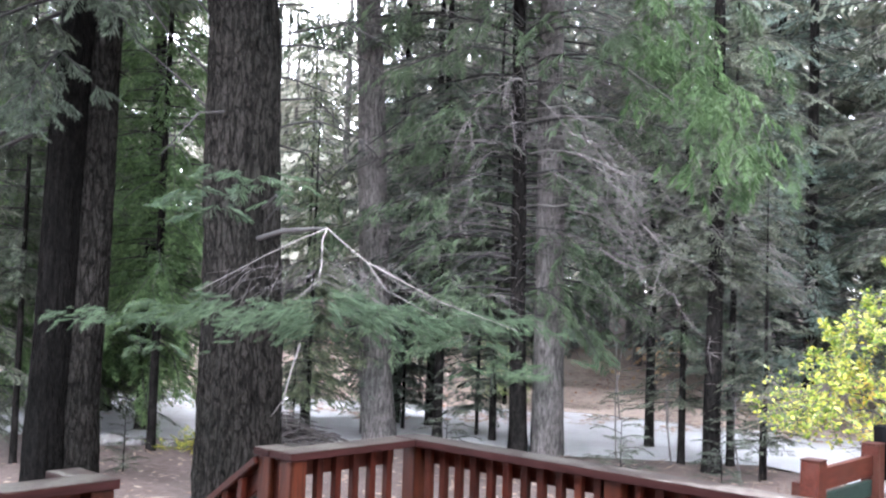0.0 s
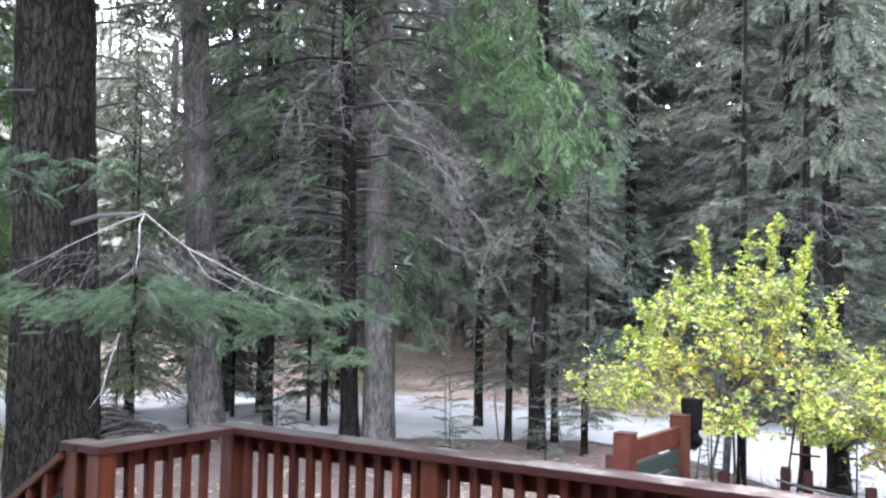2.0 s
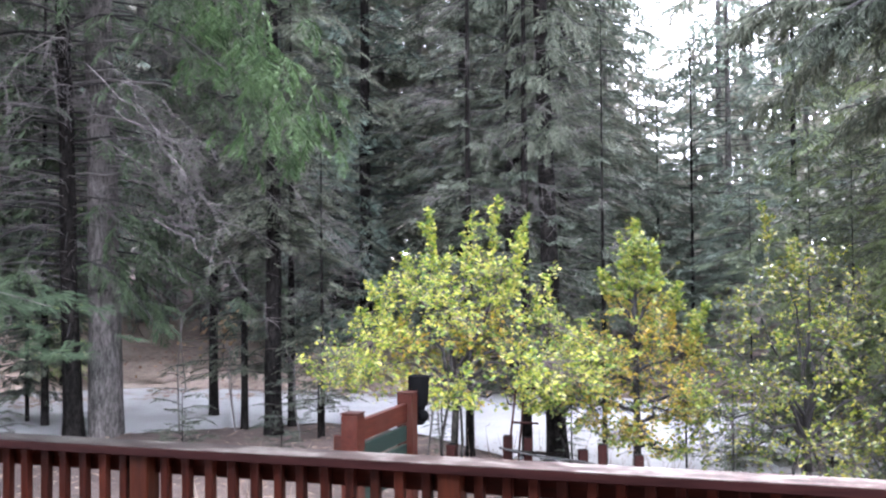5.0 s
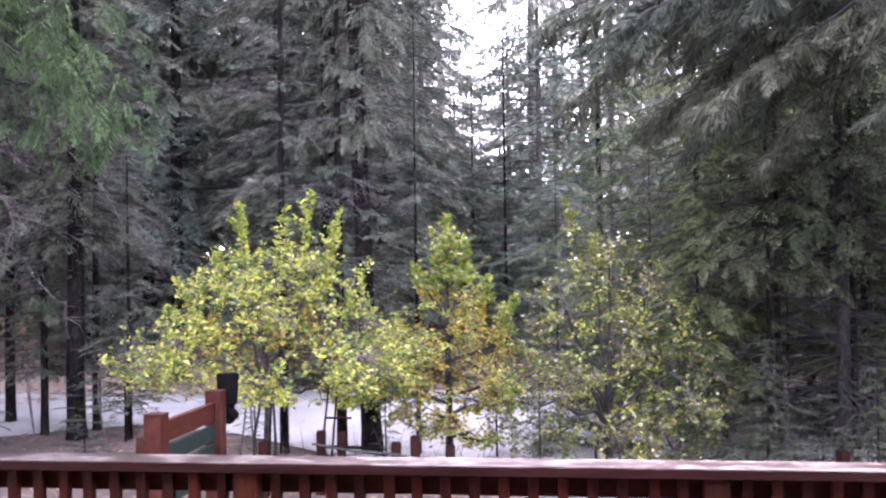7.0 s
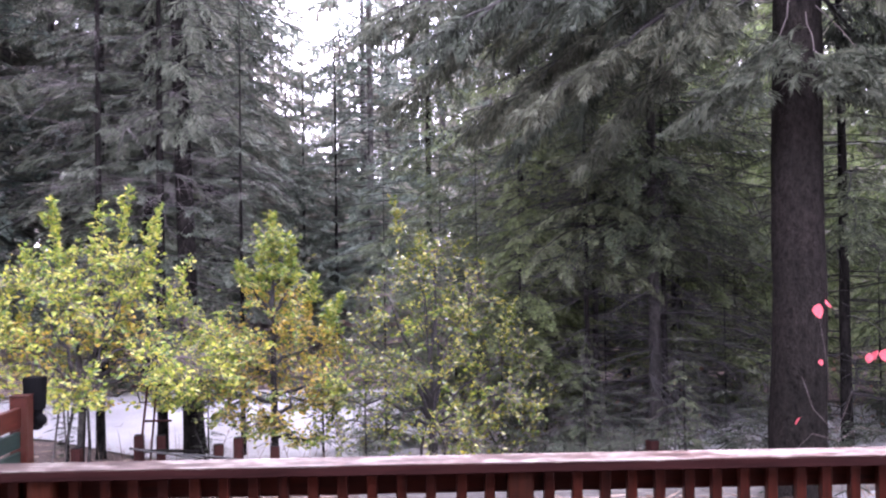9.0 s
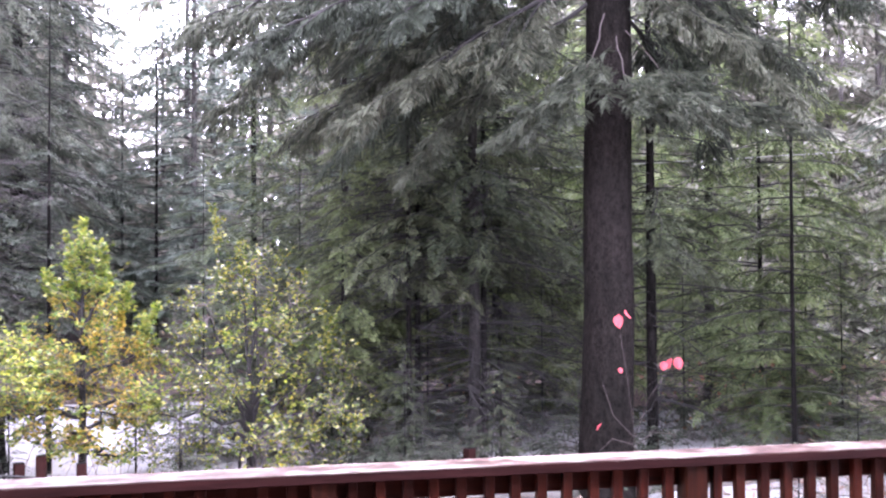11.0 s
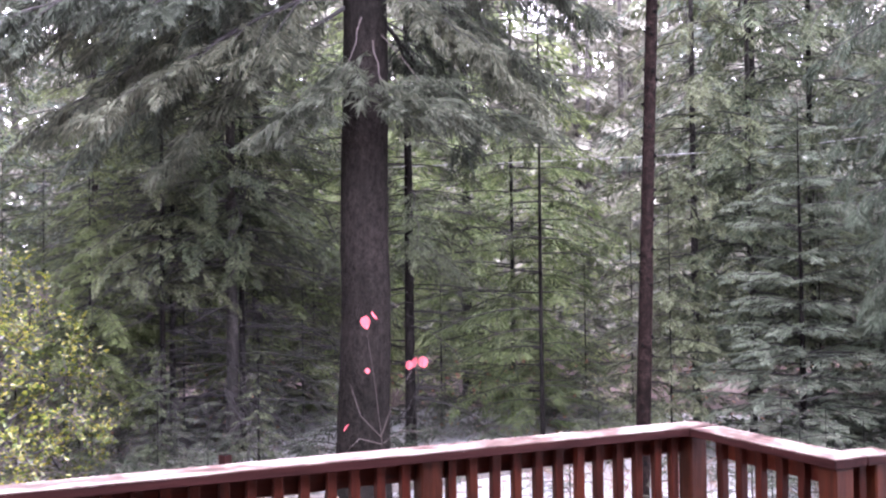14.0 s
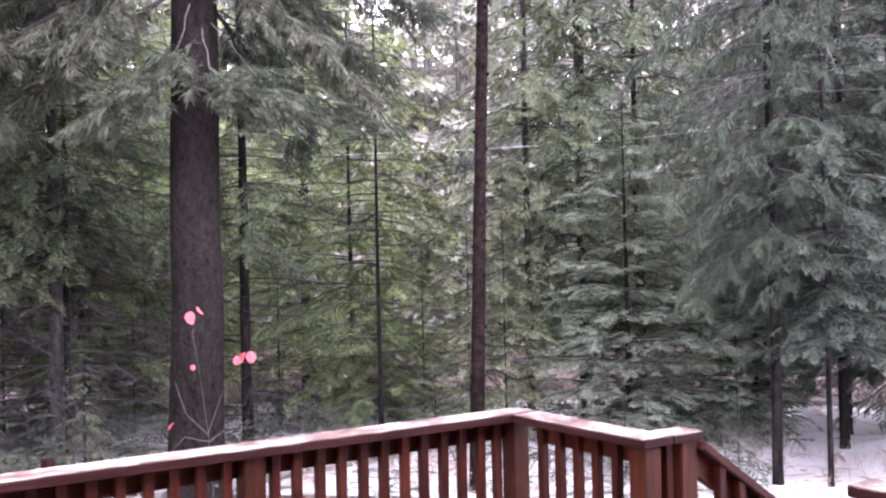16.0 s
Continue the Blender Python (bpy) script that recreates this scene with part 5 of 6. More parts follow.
for cu, cw, cd, su, cnt in ((-0.75, 0.36, 0.4, 0.17, 13), (-0.95, 0.16, 0.3, 0.15, 12), (-0.35, 0.24, 0.2, 0.18, 9), (1.6, -1.05, 0.0, 0.22, 22), (1.0, -0.92, 0.0, 0.2, 10), (-1.3, -0.95, 0.2, 0.2, 6)):
    for q in range(cnt):
        rows.append((*fan(cu + rng.gauss(0, su), cw + rng.gauss(0, 0.06), cd + rng.gauss(0, 0.2)), rng.uniform(0, 6.28), rng.uniform(-0.45, 0.1), rng.uniform(-0.5, 0.5), rng.uniform(0.15, 0.27)))
low = child("low_limb", tubes_mesh("low_limb", stem, TWIG_DARK, 7), oldest, None, "long low limb ending in bare twigs")
tagged(child("bare_twig", tubes_mesh("bare_twig", lines, PALE_LIMB, 4), low), "bleached bare twigs", "", "", "stuff")
tagged(child("bare_twig", tubes_mesh("bare_twig", fine_lines, TWIG_GREY, 3), low), "fine grey bare twigs", "", "", "stuff")
tagged(child("needle_spray", tri_mesh("needle_spray", place_fronds(rows, SOFT), FIR_SPRAY), low), "soft blue-green needle sprays", "", "", "stuff")
# snags on the oldest trunk
snags = []
for i in range(16):
    z, a = rng.uniform(3.2, 8.5), rng.uniform(0, 6.28)
    d = Vector((math.cos(a), math.sin(a), rng.uniform(-0.45, 0.1)))
    p = Vector((math.cos(a) * 0.33, math.sin(a) * 0.33, z))
    ln = rng.uniform(0.4, 1.3)
    snags.append(([p, p + d * ln * 0.5 + Vector((0, 0, 0.08)), p + d * ln + Vector((0, 0, -0.25 * ln))], [0.018, 0.011, 0.004]))
    for q in range(4):
        p2 = p + d * ln * rng.uniform(0.4, 0.9)
        snags.append(([p2, p2 + Vector((rng.uniform(-1, 1), rng.uniform(-1, 1), rng.uniform(-1, 0.1))) * 0.4], [0.006, 0.002]))
side_of = Vector((0.72, 0.69, 0))
for z, ln, sgn in ((4.15, 1.15, 1), (4.7, 0.8, 1), (5.05, 1.2, 1), (5.5, 1.0, 1), (5.9, 1.2, 1), (4.35, 1.1, -1), (4.75, 1.0, -1), (5.4, 0.8, -1)):
    p = side_of * sgn * 0.36 + Vector((-0.0215, -0.0276, 0)) * z + Vector((0, 0, z))
    pts = [p]
    for q in range(5):
        p = p + side_of * sgn * ln / 5 + Vector((rng.uniform(-0.05, 0.05), rng.uniform(-0.05, 0.05), (0.04 - 0.045 * q if sgn > 0 else 0.2) * ln + rng.uniform(-0.03, 0.03)))
        pts.append(p)
    snags.append((pts, [0.016, 0.013, 0.011, 0.009, 0.006, 0.003]))
    for q in range(9 if sgn > 0 else 2):
        p2 = pts[rng.randint(1, 5)]
        d = Vector((rng.uniform(-0.4, 0.6), rng.uniform(-0.4, 0.6), rng.uniform(-1.0, 0.1))) * rng.uniform(0.2, 0.5)
        snags.append(([p2, p2 + d * 0.5 + Vector((rng.uniform(-0.04, 0.04), 0, 0)), p2 + d], [0.006, 0.004, 0.002]))
tagged(child("dead_snag", tubes_mesh("dead_snag", snags, TWIG_DARK, 5), oldest), "bare dark dead branches", "", "", "stuff")

hung = [Vector(p) - oldest.matrix_basis.translation for p in [(-8.51, 7.07, 1.11), (-8.49, 7.02, 1.01), (-8.49, 6.94, 0.8), (-8.48, 6.86, 0.54), (-8.52, 6.74, 0.37)]]
child("dead_twig", tubes_mesh("dead_twig", [(hung, [0.011, 0.010, 0.009, 0.007, 0.004]), ([hung[3], hung[3] + Vector((0.05, 0.02, -0.25))], [0.005, 0.002])], PALE_LIMB, 5), oldest, None, "pale bare twig hanging beside the trunk")

# short dead stubs on the cedar's dark trunk and knots on the slim conifer
stubs = []
for i in range(64):
    z, a = rng.uniform(1.7, 6.5), rng.uniform(0, 6.28)
    d = Vector((math.cos(a), math.sin(a), rng.uniform(-0.3, 0.2)))
    p = Vector((math.cos(a) * 0.1 - 0.018 * z, math.sin(a) * 0.1 - 0.018 * z, z))
    ln = rng.uniform(0.3, 1.0)
    stubs.append(([p, p + d * ln * 0.6, p + d * ln + Vector((0, 0, rng.uniform(-0.2, 0.1)))], [0.012, 0.009, 0.003]))
tagged(child("dead_stub", tubes_mesh("dead_stub", stubs, TWIG_DARK, 4), cedar), "short bare dead branch stubs", "", "", "stuff")
hanging = []
for pts in ([(-7.0, 10.62, 3.08), (-6.79, 10.75, 2.81), (-6.67, 10.83, 2.4), (-6.86, 10.71, 2.19)], [(-7.12, 10.54, 2.32), (-6.77, 10.76, 2.05), (-6.36, 11.01, 1.66), (-6.07, 11.17, 1.33), (-5.87, 11.27, 1.08)],
            [(-7.49, 10.29, 3.63), (-7.03, 10.6, 3.29), (-6.57, 10.89, 3.2), (-6.31, 11.04, 2.9)], [(-7.72, 10.11, 4.12), (-7.26, 10.44, 3.63), (-6.85, 10.71, 3.08), (-6.61, 10.86, 2.61)],
            [(-8.2, 10.9, 4.4), (-7.6, 11.0, 4.0), (-7.0, 11.2, 3.5), (-6.6, 11.4, 2.9)], [(-7.9, 10.6, 3.3), (-7.4, 10.8, 3.0), (-7.0, 11.0, 2.5)], [(-9.4, 11.6, 4.6), (-8.9, 11.0, 4.2), (-8.5, 10.7, 3.5)]):
    line = [Vector(pts[0]) - cedar.matrix_basis.translation]
    for a3, b3 in zip(pts, pts[1:]):
        for f in (0.33, 0.67, 1.0):
            line.append(Vector(a3).lerp(Vector(b3), f) - cedar.matrix_basis.translation + Vector((rng.gauss(0, 0.035), rng.gauss(0, 0.035), rng.gauss(0, 0.045))))
    k = len(line)
    hanging.append((line, [0.008 - 0.005 * q / (k - 1) for q in range(k)]))
    for q in range(16):
        i = rng.randint(0, k - 2)
        p2 = line[i].lerp(line[i + 1], rng.random())
        d = Vector((rng.uniform(-0.6, 0.7), rng.uniform(-0.6, 0.7), rng.uniform(-1.0, 0.3))) * rng.uniform(0.12, 0.42)
        hanging.append(([p2, p2 + d * 0.5 + Vector((rng.uniform(-0.05, 0.05), 0, 0.02)), p2 + d], [0.0035, 0.003, 0.0012]))
for i in range(44):
    az, ln = radians(rng.uniform(-55, 75)), rng.uniform(1.3, 3.4)
    p = Vector((-0.018 * 4, -0.018 * 4, rng.uniform(3.2, 7.4)))
    line = [p]
    for q in range(8):
        az += rng.gauss(0, 0.12)
        p = p + Vector((math.cos(az), math.sin(az), 0.16 - 0.13 * q + rng.gauss(0, 0.08))) * ln / 8
        line.append(p)
    hanging.append((line, [0.0075 - 0.0007 * q for q in range(9)]))
    for q in range(15):
        k = rng.randint(2, 7)
        p2 = line[k].lerp(line[k + 1], rng.random())
        d = Vector((math.cos(az) + rng.uniform(-1, 1), math.sin(az) + rng.uniform(-1, 1), rng.uniform(-1.2, 0.3))) * rng.uniform(0.12, 0.42)
        hanging.append(([p2, p2 + d * 0.5 + Vector((rng.gauss(0, 0.03), rng.gauss(0, 0.03), 0.02)), p2 + d], [0.0034, 0.0028, 0.0012]))
tagged(child("hanging_twig", tubes_mesh("hanging_twig", hanging, TWIG_GREY, 4), cedar), "bleached hanging dead twigs", "", "", "stuff")
slim = next(o for o in bpy.data.objects if o.name.startswith("pine_tree") and abs(o.location.x - 6.04) < 0.01)
knots = []
for i in range(70):
    z, a = rng.uniform(0.3, 9.0), rng.uniform(0, 6.28)
    r = 0.075 * (1 - 0.93 * (z / 16) ** 1.1) - 0.004
    p = Vector((math.cos(a) * r + 0.03 * z, math.sin(a) * r - 0.02 * z, z))
    d = Vector((math.cos(a), math.sin(a), 0.15))
    knots.append(([p, p + d * 0.014, p + d * rng.uniform(0.02, 0.035)], [0.024, 0.019, 0.008]))
tagged(child("knot", tubes_mesh("knot", knots, BARK_BLACK, 6), slim), "dark knots where branches broke off", "", "", "stuff")


def bare_sapling(x, y, height, seed):
    r2 = random.Random(seed)
    ob = empty("bare_sapling", x, y, ground_height(x, y), "thin leafless sapling at the road's edge", "sapling", "bare saplings")
    top = Vector((r2.uniform(-0.2, 0.2), r2.uniform(-0.2, 0.2), height))
    stem = [Vector((0, 0, -0.05)), top * 0.5 + Vector((r2.uniform(-0.08, 0.08), 0, 0)), top]
    child("stem", tubes_mesh("stem", [(stem, [0.016, 0.011, 0.004])], TWIG_GREY, 5), ob)
    side = []
    for q in range(9):
        p = stem[1].lerp(stem[2], r2.random())
        d = Vector((r2.uniform(-1, 1), r2.uniform(-1, 1), r2.uniform(0.1, 0.9))) * r2.uniform(0.15, 0.45)
        side.append(([p, p + d * 0.5, p + d], [0.006, 0.004, 0.002]))
    tagged(child("twigwork", tubes_mesh("twigwork", side, TWIG_GREY), ob), "", "", "", "stuff")
    return ob


for k, (x, y, h) in enumerate(((-8.75, 13.6, 1.9), (-7.95, 13.9, 1.3), (-8.2, 14.3, 1.1), (-11.4, 17.9, 2.0), (-9.0, 19.6, 2.4), (-6.6, 13.4, 1.2), (-4.4, 12.6, 1.3), (-4.1, 12.3, 1.0))):
    bare_sapling(x, y, h, k + 40)

# a small orange maple beyond the road
maple = empty("maple_sapling", -12.2, 20.6, ground_height(-12.2, 20.6), "young maple with a few orange leaves", "sapling")
stems2 = [([Vector((0, 0, -0.1)), Vector((0.05, 0, 0.6)), Vector((0.1, 0.05, 1.3))], [0.025, 0.018, 0.006])]
tris = []
for i in range(22):
    p = Vector((0.05, 0.02, rng.uniform(0.4, 1.2)))
    d = Vector((rng.uniform(-1, 1), rng.uniform(-1, 1), rng.uniform(0, 0.6))) * rng.uniform(0.4, 0.9)
    stems2.append(([p, p + d], [0.008, 0.003]))
    for q in range(5):
        c = p + d * rng.uniform(0.4, 1.05) + Vector((rng.gauss(0, 0.08), rng.gauss(0, 0.08), rng.gauss(0, 0.08)))
        e = Vector((rng.uniform(-1, 1), rng.uniform(-1, 1), rng.uniform(-1, 1))).normalized() * 0.10
        w = e.orthogonal() * 0.45
        tris += [(c, c + e * 0.5 + w, c + e), (c, c + e, c + e * 0.5 - w)]
child("stem", tubes_mesh("stem", stems2, TWIG_DARK, 5), maple)
tagged(child("crown", tri_mesh("crown", np.array([[tuple(v) for v in t3] for t3 in tris]), LEAF_ORANGE), maple), "", "", "", "stuff")

# rusty brush and pale stalks beyond the verge
tris = []
for i in range(8600):
    a = radians(rng.uniform(-48, 58))
    r = rng.uniform(20.5, 26) if rng.random() < 0.45 else rng.uniform(14, 18)
    if r < 18.1 and a > radians(-3):
        continue
    x, y = -r * math.sin(a), r * math.cos(a)
    if noise.noise((x * 0.5, y * 0.5, 3)) < 0.05:
        continue
    p = Vector((x, y, ground_height(x, y) + 1.1 * rng.random() ** 1.6))
    d = Vector((rng.uniform(-1, 1), rng.uniform(-1, 1), rng.uniform(-0.5, 1))).normalized() * rng.uniform(0.04, 0.1)
    w = d.cross(Vector((rng.uniform(-1, 1), rng.uniform(-1, 1), rng.uniform(-1, 1)))).normalized() * d.length * 0.3
    tris += [(p, p + d * 0.5 + w, p + d), (p, p + d, p + d * 0.5 - w)]
tagged(new("brush", tri_mesh("brush", np.array([[tuple(v) for v in t3] for t3 in tris]), LEAF_RUST)), "rusty autumn brush along the far verge", "brush", "", "stuff")

# fallen leaves, cones and twigs over the yard
tris = []
for i in range(9000):
    a, r = rng.uniform(-1.35, 1.35), rng.uniform(4.5, 17)
    x, y = -r * math.sin(a), r * math.cos(a)
    if y < 4.5 and abs(x) < 4.3:
        continue
    p = Vector((x, y, ground_height(x, y) + 0.012 + 0.02 * rng.random()))
    t = rng.uniform(0, 6.28)
    ln, w = (rng.uniform(0.05, 0.11), 0.4) if rng.random() < 0.8 else (rng.uniform(0.2, 0.6), 0.05)
    d, e = Vector((math.cos(t), math.sin(t), rng.uniform(-0.1, 0.2))) * ln, Vector((-math.sin(t), math.cos(t), rng.uniform(-0.2, 0.2))) * ln * w
    tris += [(p, p + d * 0.5 + e, p + d), (p, p + d, p + d * 0.5 - e)]
for i in range(11500):
    a, r = (radians(rng.uniform(-62, -4)), rng.uniform(8, 18.5)) if i < 5200 else (radians(rng.uniform(-2, 62)), rng.uniform(19.2, 25))
    x, y = -r * math.sin(a), r * math.cos(a)
    if noise.noise((x * 0.9, y * 0.9, 3)) < -0.05:
        continue
    p, t = Vector((x, y, ground_height(x, y) + 0.075)), rng.uniform(0, 6.28)
    ln, w = (rng.uniform(0.05, 0.12) * (1 if i < 5200 else 1.9), 0.4) if rng.random() < 0.7 else (rng.uniform(0.2, 0.7), 0.04)
    d, e = Vector((math.cos(t), math.sin(t), 0.05)) * ln, Vector((-math.sin(t), math.cos(t), rng.uniform(-0.2, 0.2))) * ln * w
    tris += [(p, p + d * 0.5 + e, p + d), (p, p + d, p + d * 0.5 - e)]
tagged(new("leaf_litter", tri_mesh("leaf_litter", np.array([[tuple(v) for v in t3] for t3 in tris]), LITTER)), "scattered brown leaves and twigs on the soil and the bank", "leaf litter", "", "stuff")

# low dark sprays and bent twigs under the eastern trees
rows, lines = [], []
while len(rows) < 1500:
    a, r = radians(rng.uniform(-52, -4)), rng.uniform(10.9, 17.0)
    x, y = -r * math.sin(a), r * math.cos(a)
    if noise.noise((x * 0.8, y * 0.8, 17)) < -0.02:
        continue
    z = ground_height(x, y) + 0.05
    t, rise = rng.uniform(0, 6.28), rng.uniform(0.15, 0.75) * (0.6 + 0.4 * noise.noise((x, y, 5)))
    tip = Vector((x + 0.35 * math.cos(t), y + 0.35 * math.sin(t), z + rise))
    lines.append(([Vector((x, y, z - 0.06)), Vector((x, y, z)).lerp(tip, 0.55) + Vector((0, 0, 0.1)), tip], [0.006, 0.005, 0.002]))
    for q in range(3):
        f = rng.uniform(0.35, 1.0)
        c = Vector((x, y, z)).lerp(tip, f) + Vector((0, 0, 0.35 * f * (1 - f)))
        rows.append((*c, t + rng.uniform(-1.2, 1.2), rng.uniform(-0.5, 0.35), rng.uniform(-0.6, 0.6), rng.uniform(0.16, 0.36)))
growth = empty("undergrowth", 0, 0, 0, "low dark evergreen undergrowth with bent twigs", "undergrowth", "", "stuff")
tagged(child("sprays", tri_mesh("sprays", place_fronds(rows, COARSE), FIR_DEEP), growth), "", "", "", "stuff")
tagged(child("twigs", tubes_mesh("twigs", lines, TWIG_BROWN), growth), "", "", "", "stuff")

# dry pale stalks and small twigs along the drive's edge
tris = []
for i in range(2600):
    if i % 2:
        a, r = radians(rng.uniform(-60, -28)), rng.uniform(8.6, 13)
    else:
        a, r = radians(rng.uniform(-34, 32)), rng.uniform(10.8, 13.5)
    x, y = -r * math.sin(a), r * math.cos(a)
    if noise.noise((x * 1.1, y * 1.1, 9)) < 0.0:
        continue
    p = Vector((x, y, ground_height(x, y)))
    d = Vector((rng.uniform(-0.6, 0.6), rng.uniform(-0.6, 0.6), 1)).normalized() * rng.uniform(0.12, 0.55)
    w = Vector((rng.uniform(-1, 1), rng.uniform(-1, 1), 0)).normalized() * 0.006
    tris += [(p - w, p + w, p + d)]
    for q in range(2):
        c = p + d * rng.uniform(0.4, 1.0)
        e = Vector((rng.uniform(-1, 1), rng.uniform(-1, 1), rng.uniform(-0.3, 0.6))) * 0.07
        tris += [(c, c + e + w * 2, c + e * 1.4)]
tagged(new("dry_stalks", tri_mesh("dry_stalks", np.array([[tuple(v) for v in t3] for t3 in tris]), LITTER)), "dry pale stalks and weeds along the drive", "weeds", "", "stuff")

# brush pile beside the road, stones and a fern clump
pile = empty("brush_pile", -12.6, 10.0, ground_height(-12.6, 10.0), "heap of cut grey branches on the ground", "brush pile")
sticks = []
for i in range(240):
    q = Vector((rng.gauss(0, 0.55), rng.gauss(0, 0.4), 0))
    q.z = 0.04 + 0.5 * rng.random() * math.exp(-1.6 * (q.x ** 2 + q.y ** 2))
    t, sag = rng.gauss(0.7, 0.7), rng.uniform(0.02, 0.1)
    d = Vector((math.cos(t), math.sin(t), rng.uniform(-0.15, 0.1))) * rng.uniform(0.2, 0.55)
    sticks.append(([q - d - Vector((0, 0, sag)), q + Vector((0, 0, 0.03)), q + d * 0.9 - Vector((0, 0, sag))], [0.016, 0.014, 0.005]))
tagged(child("stick", tubes_mesh("stick", sticks, STICK, 5), pile), "", "", "", "stuff")


def stone(x, y, size, seed):
    bm = bmesh.new()
    bmesh.ops.create_icosphere(bm, subdivisions=3, radius=size)
    for v in bm.verts:
        v.co *= 1 + 0.35 * noise.noise(v.co * (1.6 / size) + Vector((seed, 0, 0)))
        v.co.z *= 0.6
    me = bpy.data.meshes.new("stone")
    bm.to_mesh(me)
    bm.free()
    me.materials.append(STONE)
    me.shade_smooth()
    ob = new("stone", me)
    ob.matrix_basis = pose(x, y, ground_height(x, y) + size * 0.25, 0, 0, seed * 40)
    return tagged(ob, "rounded grey field stone half sunk in soil", "stone", "field stones")


for k, (x, y, size) in enumerate(((-14.3, 8.2, 0.2), (-14.0, 8.45, 0.13), (-13.6, 8.8, 0.1), (-14.6, 7.9, 0.12), (0.05, 12.55, 0.17))):
    stone(x, y, size, k + 1)
fern = []
for i in range(60):
    t = rng.uniform(0, 6.28)
    fern.append((rng.gauss(0, 0.25), rng.gauss(0, 0.25), 0.02, t, rng.uniform(0.3, 1.0), 0, rng.uniform(0.2, 0.35)))
ob = new("fern_clump", tri_mesh("fern_clump", place_fronds(fern, FINE), LEAF_OLIVE))
ob.matrix_basis = pose(-13.0, 9.1, ground_height(-13.0, 9.1))
tagged(ob, "yellowing fern clump on the forest floor", "fern")

# unseen plain wall and eave, added behind the deck to block light
SIDING = wood_material("brown_plank_siding", (0.10, 0.065, 0.05), (0.18, 0.12, 0.09), (0.2, 0.15, 0.12), 0.7, (1.0, 12, 12))
tagged(new("wall_south", bpy.data.meshes.new("wall_south")), "plain brown wooden wall added unseen to block light", "wall", "", "structure")
bm = box_bm(-7.5, 6.5, -2.5, -2.25, -0.9, 2.996, 0.01)
bm.to_mesh(bpy.data.objects["wall_south"].data)
bm.free()
bpy.data.objects["wall_south"].data.materials.append(SIDING)
tagged(new("roof_eave", bpy.data.meshes.new("roof_eave")), "plain wooden eave added unseen to shade the deck", "roof", "", "structure")
bm = box_bm(-7.7, 6.7, -2.9, 0.9, 3.0, 3.2, 0.01)
bm.to_mesh(bpy.data.objects["roof_eave"].data)
bm.free()
bpy.data.objects["roof_eave"].data.materials.append(SIDING)


